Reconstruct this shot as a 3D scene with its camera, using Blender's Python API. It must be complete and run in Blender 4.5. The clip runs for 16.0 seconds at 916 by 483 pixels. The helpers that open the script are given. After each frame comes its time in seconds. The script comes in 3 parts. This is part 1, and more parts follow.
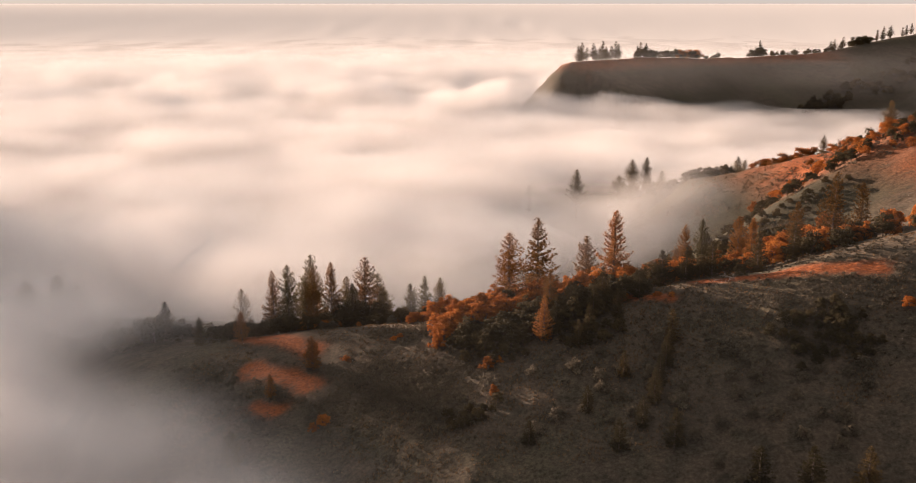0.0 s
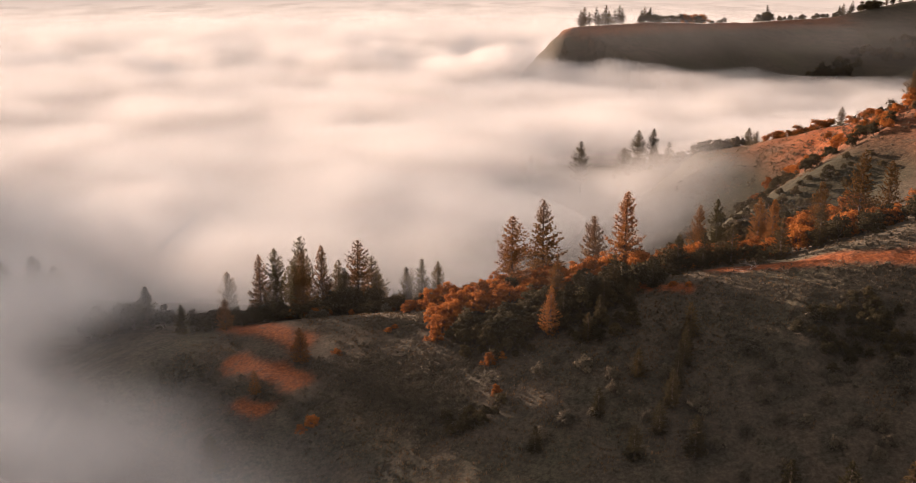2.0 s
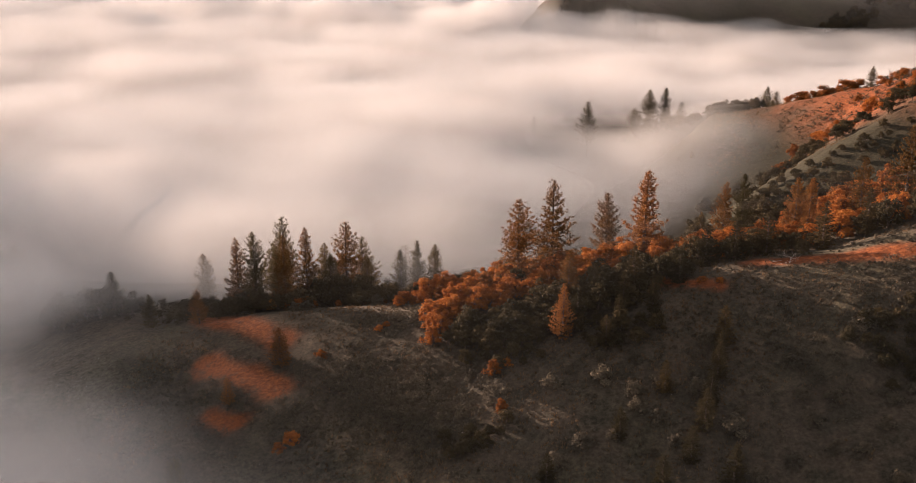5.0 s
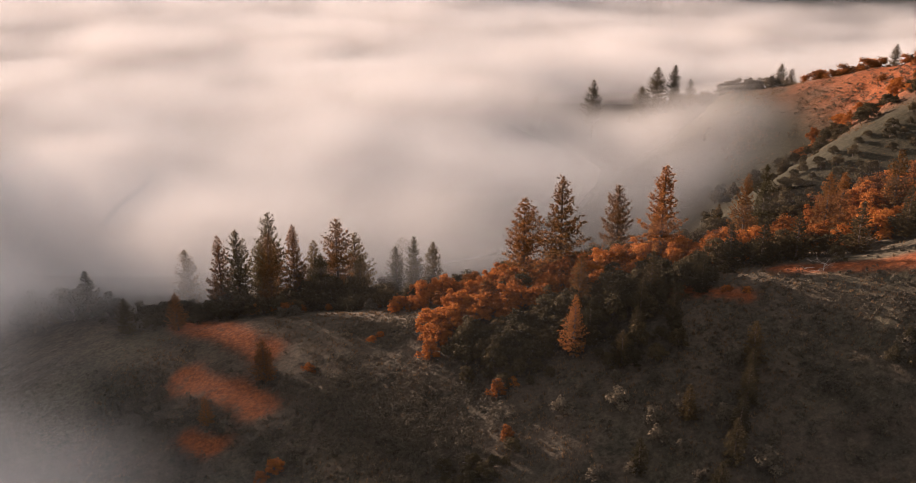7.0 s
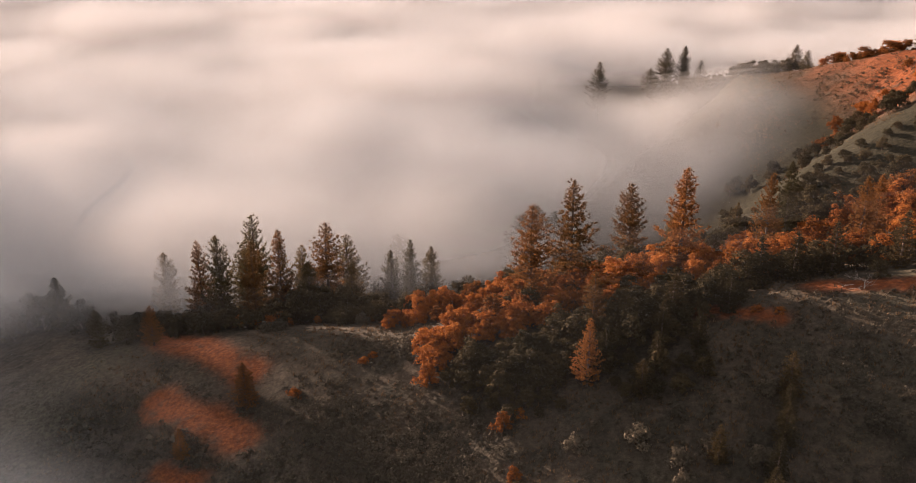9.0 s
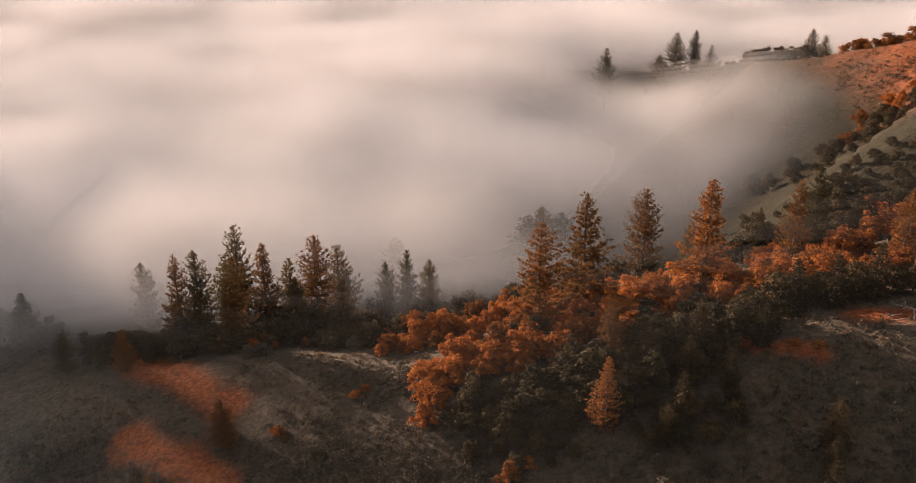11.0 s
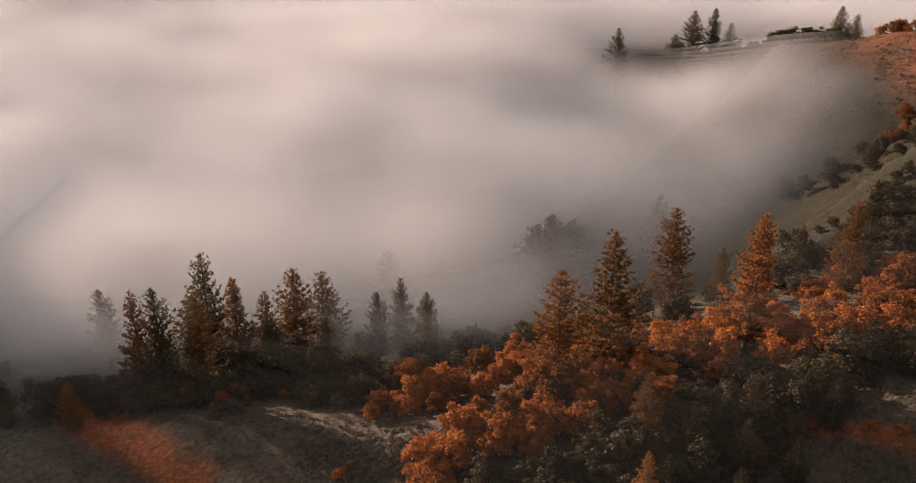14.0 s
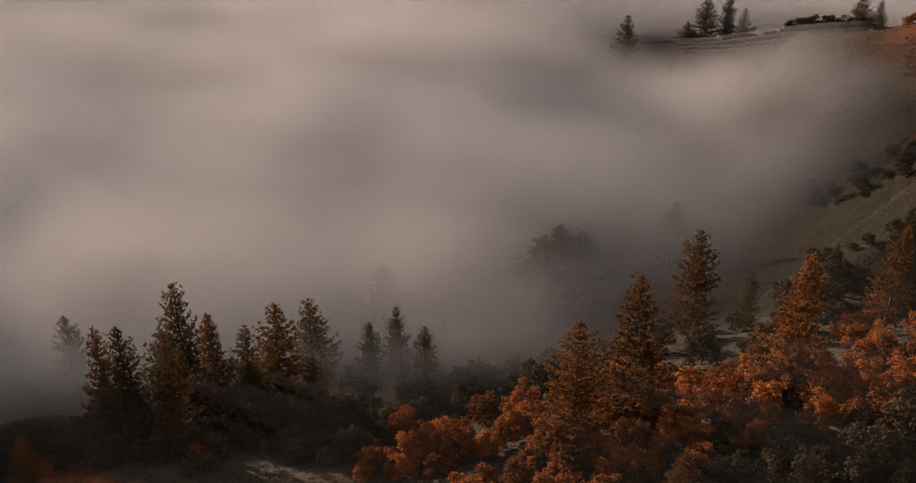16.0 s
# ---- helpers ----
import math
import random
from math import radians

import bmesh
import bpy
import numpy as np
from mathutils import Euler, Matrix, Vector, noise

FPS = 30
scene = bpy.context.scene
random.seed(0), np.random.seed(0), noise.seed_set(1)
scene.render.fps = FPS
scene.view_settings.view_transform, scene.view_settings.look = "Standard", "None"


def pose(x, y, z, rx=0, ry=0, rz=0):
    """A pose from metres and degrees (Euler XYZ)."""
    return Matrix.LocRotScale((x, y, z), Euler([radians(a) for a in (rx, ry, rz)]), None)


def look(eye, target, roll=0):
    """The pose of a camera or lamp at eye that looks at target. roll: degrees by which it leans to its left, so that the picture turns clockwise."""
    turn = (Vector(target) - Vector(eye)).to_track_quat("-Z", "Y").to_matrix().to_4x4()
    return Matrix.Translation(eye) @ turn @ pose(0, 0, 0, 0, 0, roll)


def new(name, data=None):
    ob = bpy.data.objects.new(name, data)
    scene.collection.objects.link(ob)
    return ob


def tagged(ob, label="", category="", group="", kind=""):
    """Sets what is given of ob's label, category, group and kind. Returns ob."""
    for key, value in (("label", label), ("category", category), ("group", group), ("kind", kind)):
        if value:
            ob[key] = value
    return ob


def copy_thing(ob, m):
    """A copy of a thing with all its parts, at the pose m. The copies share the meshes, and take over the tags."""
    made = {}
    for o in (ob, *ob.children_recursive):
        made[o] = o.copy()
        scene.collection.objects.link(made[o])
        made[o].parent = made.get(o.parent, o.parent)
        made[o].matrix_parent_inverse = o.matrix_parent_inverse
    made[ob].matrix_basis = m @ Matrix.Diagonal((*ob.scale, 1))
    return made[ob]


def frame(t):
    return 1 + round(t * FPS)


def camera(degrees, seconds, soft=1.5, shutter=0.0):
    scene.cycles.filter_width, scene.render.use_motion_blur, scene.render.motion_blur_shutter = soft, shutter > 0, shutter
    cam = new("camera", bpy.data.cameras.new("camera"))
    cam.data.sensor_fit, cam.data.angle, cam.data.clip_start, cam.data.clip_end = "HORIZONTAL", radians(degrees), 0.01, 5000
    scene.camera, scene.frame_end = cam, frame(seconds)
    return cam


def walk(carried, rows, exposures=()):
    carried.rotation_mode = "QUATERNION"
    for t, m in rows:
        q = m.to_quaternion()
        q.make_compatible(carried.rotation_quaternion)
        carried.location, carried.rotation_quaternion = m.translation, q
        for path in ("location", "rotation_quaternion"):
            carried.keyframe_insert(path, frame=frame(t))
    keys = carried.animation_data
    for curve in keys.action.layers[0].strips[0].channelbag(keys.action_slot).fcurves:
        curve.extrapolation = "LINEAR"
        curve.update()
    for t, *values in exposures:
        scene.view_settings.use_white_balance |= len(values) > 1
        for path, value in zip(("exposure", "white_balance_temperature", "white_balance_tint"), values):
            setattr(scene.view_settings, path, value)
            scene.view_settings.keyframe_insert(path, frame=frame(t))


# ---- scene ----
cam = camera(50.6, 16.0, 0.8)
METRES, EYE, TILT, LEAN, TURN = 200.0, 200.0, -14.3, 0.0, 0.0
EXPOSE = 2.5
ROWS = [
    (0.0, 0.0, 0.0, 0.0, 0.0, 0.0, -0.0),
    (0.5, -0.0001, 0.0313, 0.0079, -0.02, -0.53, 0.0),
    (1.0, -0.0004, 0.0622, 0.0158, -0.04, -1.07, -0.02),
    (1.5, -0.0008, 0.0908, 0.0228, -0.06, -1.55, -0.02),
    (2.0, -0.0016, 0.1215, 0.0303, -0.1, -2.07, -0.03),
    (2.5, -0.0017, 0.1516, 0.0384, -0.12, -2.62, -0.03),
    (3.0, -0.0022, 0.1823, 0.0463, -0.15, -3.14, -0.03),
    (3.5, -0.0026, 0.2103, 0.0536, -0.17, -3.61, -0.03),
    (4.0, -0.0028, 0.2409, 0.0613, -0.19, -4.12, -0.02),
    (6.5, -0.0036, 0.3926, 0.1005, -0.26, -6.42, 0.11),
    (7.0, -0.0044, 0.4235, 0.1085, -0.31, -6.86, 0.1),
    (7.5, -0.005, 0.452, 0.1157, -0.34, -7.25, 0.11),
    (8.0, -0.0054, 0.4829, 0.1237, -0.37, -7.67, 0.12),
    (8.5, -0.0059, 0.5139, 0.1314, -0.4, -8.07, 0.14),
    (9.0, -0.0063, 0.5446, 0.1393, -0.42, -8.45, 0.14),
    (11.5, -0.0076, 0.6946, 0.1773, -0.52, -10.23, 0.26),
    (12.0, -0.0079, 0.7257, 0.1854, -0.54, -10.62, 0.26),
    (12.5, -0.0086, 0.7567, 0.193, -0.58, -10.97, 0.29),
    (13.0, -0.0094, 0.7878, 0.2009, -0.61, -11.34, 0.28),
    (13.5, -0.0099, 0.8161, 0.2083, -0.63, -11.69, 0.27),
    (14.0, -0.0104, 0.8471, 0.216, -0.66, -12.06, 0.3),
    (14.5, -0.0108, 0.8782, 0.2238, -0.69, -12.42, 0.31),
    (15.0, -0.011, 0.9092, 0.2314, -0.71, -12.8, 0.31),
    (15.5, -0.0116, 0.9376, 0.2387, -0.75, -13.15, 0.31),
    (16.0, -0.0129, 0.9688, 0.2472, -0.8, -13.61, 0.26),
]
walk(cam, [(t, pose(0, 0, EYE, TILT, LEAN, TURN) @ pose(METRES * x, METRES * y, METRES * z, 90 + pitch, roll, yaw)) for t, x, y, z, yaw, pitch, roll in ROWS],
     [(0.0, EXPOSE, 5400, 0), (8.0, EXPOSE - 0.17, 5150, 0), (12.0, EXPOSE - 0.28, 5250, 0), (14.0, EXPOSE - 0.44, 5050, -1), (15.55, EXPOSE - 0.46, 5200, -1), (16.0, EXPOSE - 1.28, 5150, -1)])

scene.cycles.transparent_max_bounces = 48    # the fog is many thin sheets

# ---- light: a low sun over the fog, on the left of the flight ----
SUN_SIDE, SUN_UP = -44, 7.5    # degrees behind square left (beyond it: negative), degrees above the horizon
to_sun = Vector((-math.cos(radians(SUN_SIDE)) * math.cos(radians(SUN_UP)), -math.sin(radians(SUN_SIDE)) * math.cos(radians(SUN_UP)), math.sin(radians(SUN_UP))))
sun = new("sun", bpy.data.lights.new("sun", "SUN"))
sun.data.energy, sun.data.angle, sun.data.color = 5.0, radians(1.1), (1.0, 0.6, 0.39)
sun.matrix_world = look((0, 0, 400), Vector((0, 0, 400)) - to_sun)
world = bpy.data.worlds.new("evening_sky")
scene.world = world
world.use_nodes = True
wn = world.node_tree
sky = wn.nodes.new("ShaderNodeTexSky")
sky.sky_type, sky.sun_disc = "NISHITA", False
sky.sun_elevation, sky.sun_rotation = radians(SUN_UP), math.atan2(to_sun.x, to_sun.y)
sky.dust_density, sky.air_density = 3.0, 1.0
haze = wn.nodes.new("ShaderNodeMix")    # high thin evening cloud over the clear sky
haze.data_type = "RGBA"
haze.inputs[0].default_value, haze.inputs[7].default_value = 0.95, (3.1, 2.25, 1.8, 1)
wn.links.new(sky.outputs[0], haze.inputs[6])
wn.links.new(haze.outputs[2], wn.nodes["Background"].inputs[0])
wn.nodes["Background"].inputs[1].default_value = 0.046

# ---- materials ----


def material(name):
    m = bpy.data.materials.new(name)
    m.use_nodes = True
    return m, m.node_tree, m.node_tree.nodes["Principled BSDF"]


def noise_node(nt, scale, detail=5.0, rough=0.55, stretch=(1, 1, 1), coords="Object"):
    c = nt.nodes.new("ShaderNodeTexCoord")
    mp = nt.nodes.new("ShaderNodeMapping")
    mp.inputs["Scale"].default_value = stretch
    n = nt.nodes.new("ShaderNodeTexNoise")
    n.inputs["Scale"].default_value, n.inputs["Detail"].default_value, n.inputs["Roughness"].default_value = scale, detail, rough
    nt.links.new(c.outputs[coords], mp.inputs[0])
    nt.links.new(mp.outputs[0], n.inputs["Vector"])
    return n.outputs["Fac"]


def ramp(nt, fac, stops):
    r = nt.nodes.new("ShaderNodeValToRGB")
    while len(r.color_ramp.elements) < len(stops):
        r.color_ramp.elements.new(0.5)
    for e, (p, c) in zip(r.color_ramp.elements, stops):
        e.position, e.color = p, (*c, 1)
    nt.links.new(fac, r.inputs[0])
    return r.outputs[0]


def mixed(nt, fac, a, b, kind="MIX"):
    m = nt.nodes.new("ShaderNodeMix")
    m.data_type, m.blend_type = "RGBA", kind
    for socket, v in ((m.inputs[0], fac), (m.inputs[6], a), (m.inputs[7], b)):
        if isinstance(v, bpy.types.NodeSocket):
            nt.links.new(v, socket)
        else:
            socket.default_value = v if isinstance(v, float) else (*v, 1)
    return m.outputs[2]


def bump(nt, b, height, strength, distance):
    n = nt.nodes.new("ShaderNodeBump")
    n.inputs["Strength"].default_value, n.inputs["Distance"].default_value = strength, distance
    nt.links.new(height, n.inputs["Height"])
    nt.links.new(n.outputs[0], b.inputs["Normal"])


def ground_material():
    m, nt, b = material("dry_grass_hillside")
    fine = noise_node(nt, 0.9, 8, 0.72)
    mid = noise_node(nt, 0.16, 6, 0.65)
    broad = noise_node(nt, 0.018, 4, 0.55)
    straw = ramp(nt, fine, [(0.34, (0.036, 0.03, 0.022)), (0.5, (0.058, 0.047, 0.034)), (0.66, (0.088, 0.07, 0.05))])
    scrub = ramp(nt, fine, [(0.36, (0.022, 0.02, 0.015)), (0.64, (0.062, 0.053, 0.038))])
    green = ramp(nt, fine, [(0.38, (0.02, 0.02, 0.013)), (0.62, (0.085, 0.078, 0.048))])
    c = mixed(nt, ramp(nt, mid, [(0.47, (0, 0, 0)), (0.56, (1, 1, 1))]), straw, scrub)
    c = mixed(nt, ramp(nt, broad, [(0.5, (0, 0, 0)), (0.68, (0.8, 0.8, 0.8))]), c, green)
    # russet grass of the spur, and sun patches painted in the same colour
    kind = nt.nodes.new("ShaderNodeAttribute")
    kind.attribute_name = "russet_sun"
    russet_sun = ramp(nt, fine, [(0.34, (0.065, 0.021, 0.008)), (0.5, (0.135, 0.041, 0.012)), (0.66, (0.22, 0.073, 0.02))])
    c = mixed(nt, kind.outputs["Fac"], c, mixed(nt, ramp(nt, mid, [(0.55, (0, 0, 0)), (0.68, (0.7, 0.7, 0.7))]), russet_sun, scrub))
    # dark green of the low ground, with its shade painted into the colour
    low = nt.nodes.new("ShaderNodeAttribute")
    low.attribute_name = "shade_green"
    shade_green = ramp(nt, fine, [(0.36, (0.011, 0.01, 0.006)), (0.5, (0.019, 0.018, 0.01)), (0.64, (0.034, 0.031, 0.016))])
    c = mixed(nt, low.outputs["Fac"], c, shade_green)
    nt.links.new(c, b.inputs["Base Color"])
    b.inputs["Roughness"].default_value = 0.95
    b.inputs["Specular IOR Level"].default_value = 0.1
    lumps = nt.nodes.new("ShaderNodeMath")
    lumps.operation = "MULTIPLY_ADD"
    lumps.inputs[1].default_value = 0.3
    nt.links.new(fine, lumps.inputs[0])
    nt.links.new(mid, lumps.inputs[2])
    bump(nt, b, lumps.outputs[0], 0.9, 1.5)
    return m


def leaf_material(name, stops, through_light=0.35):
    m, nt, b = material(name)
    g = nt.nodes.new("ShaderNodeNewGeometry")
    o = nt.nodes.new("ShaderNodeObjectInfo")
    add = nt.nodes.new("ShaderNodeMath")
    add.operation = "MULTIPLY_ADD"
    add.inputs[1].default_value, add.inputs[2].default_value = 0.45, 0.0
    nt.links.new(g.outputs["Random Per Island"], add.inputs[0])
    tree = nt.nodes.new("ShaderNodeMath")
    tree.operation = "MULTIPLY_ADD"
    tree.inputs[1].default_value = 0.55
    nt.links.new(o.outputs["Random"], tree.inputs[0])
    nt.links.new(add.outputs[0], tree.inputs[2])
    c = ramp(nt, tree.outputs[0], stops)
    nt.links.new(c, b.inputs["Base Color"])
    b.inputs["Roughness"].default_value = 0.85
    b.inputs["Specular IOR Level"].default_value = 0.05
    t = nt.nodes.new("ShaderNodeBsdfTranslucent")
    nt.links.new(c, t.inputs[0])
    mx = nt.nodes.new("ShaderNodeMixShader")
    mx.inputs[0].default_value = through_light
    nt.links.new(b.outputs[0], mx.inputs[1])
    nt.links.new(t.outputs[0], mx.inputs[2])
    nt.links.new(mx.outputs[0], nt.nodes["Material Output"].inputs[0])
    return m


def bark_material(name, dark, light):
    m, nt, b = material(name)
    f = noise_node(nt, 3.0, 5, 0.6, (1, 1, 0.25))
    nt.links.new(ramp(nt, f, [(0.35, dark), (0.7, light)]), b.inputs["Base Color"])
    b.inputs["Roughness"].default_value = 0.9
    bump(nt, b, f, 0.6, 0.1)
    return m


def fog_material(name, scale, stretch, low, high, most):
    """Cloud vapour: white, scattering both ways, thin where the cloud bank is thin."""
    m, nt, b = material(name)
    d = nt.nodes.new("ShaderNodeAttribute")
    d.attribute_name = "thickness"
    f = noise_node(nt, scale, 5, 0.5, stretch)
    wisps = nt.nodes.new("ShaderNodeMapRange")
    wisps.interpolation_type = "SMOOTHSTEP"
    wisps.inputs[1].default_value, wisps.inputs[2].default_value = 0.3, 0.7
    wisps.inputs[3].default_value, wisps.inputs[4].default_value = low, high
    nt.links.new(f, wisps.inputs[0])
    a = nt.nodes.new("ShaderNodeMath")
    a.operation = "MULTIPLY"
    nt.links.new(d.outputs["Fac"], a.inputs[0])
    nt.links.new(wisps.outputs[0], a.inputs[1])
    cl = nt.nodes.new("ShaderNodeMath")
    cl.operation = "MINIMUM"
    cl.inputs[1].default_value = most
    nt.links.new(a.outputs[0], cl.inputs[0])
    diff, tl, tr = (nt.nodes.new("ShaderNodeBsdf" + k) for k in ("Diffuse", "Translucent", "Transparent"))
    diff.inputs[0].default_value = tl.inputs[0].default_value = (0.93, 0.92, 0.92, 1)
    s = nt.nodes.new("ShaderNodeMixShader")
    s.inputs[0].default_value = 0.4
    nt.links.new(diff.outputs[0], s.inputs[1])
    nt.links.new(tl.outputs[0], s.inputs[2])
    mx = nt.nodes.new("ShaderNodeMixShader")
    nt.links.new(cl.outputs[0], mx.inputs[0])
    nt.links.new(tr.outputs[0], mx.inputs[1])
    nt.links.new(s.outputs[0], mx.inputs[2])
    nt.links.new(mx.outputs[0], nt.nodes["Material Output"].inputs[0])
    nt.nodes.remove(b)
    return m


GROUND = ground_material()
NEEDLES = leaf_material("pine_needles", [(0.0, (0.03, 0.03, 0.016)), (0.5, (0.066, 0.055, 0.024)), (1.0, (0.14, 0.085, 0.03))], 0.4)
# pine needles with the orange of the low sun put into their colour
SUN_RUST_NEEDLES = leaf_material("sun_rust_pine_needles", [(0.0, (0.04, 0.032, 0.015)), (0.45, (0.12, 0.062, 0.02)), (1.0, (0.27, 0.11, 0.03))], 0.4)
OAK = leaf_material("autumn_oak_leaves", [(0.0, (0.045, 0.034, 0.013)), (0.25, (0.12, 0.05, 0.014)), (0.55, (0.23, 0.078, 0.016)), (0.82, (0.325, 0.12, 0.022)), (1.0, (0.38, 0.18, 0.034))])
EVERGREEN = leaf_material("evergreen_leaves", [(0.0, (0.022, 0.02, 0.011)), (0.5, (0.044, 0.036, 0.018)), (1.0, (0.075, 0.055, 0.026))], 0.2)
DEAD_WOOD = bark_material("weathered_wood", (0.16, 0.13, 0.11), (0.42, 0.36, 0.31))
STRAW = leaf_material("dry_grass_blades", [(0.0, (0.07, 0.048, 0.028)), (0.5, (0.13, 0.088, 0.05)), (1.0, (0.2, 0.14, 0.08))], 0.3)
BRUSH = leaf_material("brushwood_leaves", [(0.0, (0.045, 0.04, 0.03)), (0.5, (0.08, 0.068, 0.049)), (1.0, (0.13, 0.108, 0.074))], 0.15)
DARK_NEEDLES = leaf_material("dark_pine_needles", [(0.0, (0.02, 0.019, 0.011)), (0.5, (0.045, 0.037, 0.018)), (1.0, (0.1, 0.066, 0.027))], 0.25)
BARK = bark_material("bark", (0.03, 0.022, 0.016), (0.13, 0.09, 0.065))

# ---- the land ----


def spur(X, Y, pts, round_off=14.0):
    """Height of a ridge: rows of x, y, crest height, fall towards the right of its line, fall towards the left."""
    best, h = np.full(X.shape, 1e9), np.zeros(X.shape)
    for (x0, y0, z0, r0, l0), (x1, y1, z1, r1, l1) in zip(pts, pts[1:]):
        dx, dy = x1 - x0, y1 - y0
        s = np.clip(((X - x0) * dx + (Y - y0) * dy) / (dx * dx + dy * dy), 0, 1)
        d = np.hypot(X - x0 - s * dx, Y - y0 - s * dy)
        side = dx * (Y - y0) - dy * (X - x0)
        w = 0.5 - 0.5 * side / np.sqrt(side * side + (8 * math.hypot(dx, dy)) ** 2)
        fall = (r0 + s * (r1 - r0)) * w + (l0 + s * (l1 - l0)) * (1 - w)
        near = d < best
        h = np.where(near, z0 + s * (z1 - z0) - fall * (np.sqrt(d * d + round_off ** 2) - round_off), h)
        best = np.minimum(best, d)
    return h


LATTICE = np.random.RandomState(5).rand(256, 256) * 2 - 1


def swell(X, Y, size, seed, octaves=1, rough=0.5):
    """Smooth random relief between about -1 and 1, of that size."""
    v, amp = np.zeros(X.shape), 1.0
    for k in range(octaves):
        x, y = X / size + 17.3 * seed + 5.1 * k, Y / size + 9.7 * seed + 3.3 * k
        ang = 0.6 * (seed + k)
        x, y = x * math.cos(ang) - y * math.sin(ang), x * math.sin(ang) + y * math.cos(ang)
        i, j = np.floor(x).astype(int), np.floor(y).astype(int)
        fx, fy = x - i, y - j
        fx, fy = fx ** 3 * (fx * (fx * 6 - 15) + 10), fy ** 3 * (fy * (fy * 6 - 15) + 10)
        i, j, i1, j1 = i % 256, j % 256, (i + 1) % 256, (j + 1) % 256
        v += amp * ((LATTICE[i, j] * (1 - fx) + LATTICE[i1, j] * fx) * (1 - fy) + (LATTICE[i, j1] * (1 - fx) + LATTICE[i1, j1] * fx) * fy)
        size, amp = size / 2, amp * rough
    return v


NEAR = [(-330, 470, 25, .2, .3), (-180, 402, 50, .2, .35), (-131, 378, 60, .22, .4), (-98, 345, 71, .24, .42), (-61, 331, 79.5, .26, .42), (-22, 320, 86, .33, .4),
        (20, 310, 97, .37, .42), (60, 303, 107, .42, .4), (100, 297, 114, .44, .42), (144, 296, 125.5, .45, .42), (230, 285, 152, .45, .42), (420, 270, 205, .4, .4)]
MIDDLE = [(20, 700, 50, .4, .4), (90, 640, 68, .45, .4), (125, 606, 78, .45, .4), (149, 600, 87, .45, .4), (165, 556, 99.5, .45, .4), (202, 515, 118, .45, .4), (219, 490, 131, .45, .4),
          (230, 465, 143, .45, .4), (290, 400, 165, .4, .4), (420, 330, 205, .4, .4)]
GULLY = [(80, 415, 62, .4, .45), (121, 421, 86.5, .4, .5), (158, 430, 104, .4, .5), (215, 432, 125, .4, .5), (300, 395, 163, .4, .4)]
FAR = [(104, 1040, 40, .9, .9), (112, 1070, 98, 0.7, 1.1), (124, 1092, 126, 0.5, 1.1), (216, 1150, 129.4, 0.5, 0.9), (352, 1220, 123, 0.5, 0.5), (460, 1260, 126.3, 0.45, 0.5), (615, 1330, 148.5, 0.4, 0.5), (960, 1480, 225, .4, .5)]
FAR_SPUR = [(292, 1045, 58, .32, .7), (332, 1100, 80, 0.32, 0.7), (388, 1170, 102, 0.32, 0.7), (457, 1252, 125.3, 0.32, 0.5), (615, 1320, 146.5, 0.4, 0.5)]
MOUNTAIN = [(560, -500, 240, .45, .45), (600, 0, 230, .45, .45), (640, 400, 225, .45, .45), (720, 800, 215, .45, .45), (900, 1300, 215, .45, .45), (1300, 2000, 150, .4, .4)]
# an unseen hill added towards the sun to shade the near slope, its crest square to the sunlight: distance along the
# crest and height; three saddles let streaks of sun onto the near slope
SHADE_HILL_U = (0, 140, 217, 223, 228, 233, 238, 247, 250.5, 258, 262, 265, 273, 276, 290, 302, 320)
SHADE_HILL_Z = (20, 190, 205, 160, 160, 200, 160, 160, 196, 196, 190, 162, 162, 184, 182, 90, 20)


def land(X, Y):
    """Height of the ground."""
    X, Y = np.asarray(X, float), np.asarray(Y, float)
    hs = [spur(X, Y, p) for p in (NEAR, MIDDLE, GULLY, FAR, FAR_SPUR, MOUNTAIN)] + [np.full(X.shape, 22.0)]
    hs.append(np.interp(Y + 0.966 * X, SHADE_HILL_U, SHADE_HILL_Z) - 0.8 * (np.sqrt((0.695 * Y - 0.719 * X - 957) ** 2 + 196) - 14))
    k = 2.5
    top = np.maximum.reduce(hs)
    z = top + k * np.log(sum(np.exp((h - top) / k) for h in hs))
    z += 1.5 * swell(X, Y, 48, 3, 2) + 0.55 * swell(X, Y, 13, 4, 3, 0.55)
    far = np.clip((np.hypot(X, Y) - 1800) / 900, 0, 1)
    return z * (1 - far) + 20 * far


def smooth(a, b, v):
    s = np.clip((v - a) / (b - a), 0, 1)
    return s * s * (3 - 2 * s)


def spaced(limits, steps):
    """Grid lines between the limits, with the given step in each stretch."""
    v = [limits[0]]
    for a, b, s in zip(limits, limits[1:], steps):
        n = max(1, round((b - a) / s))
        v += [a + (b - a) * (i + 1) / n for i in range(n)]
    return np.array(v)


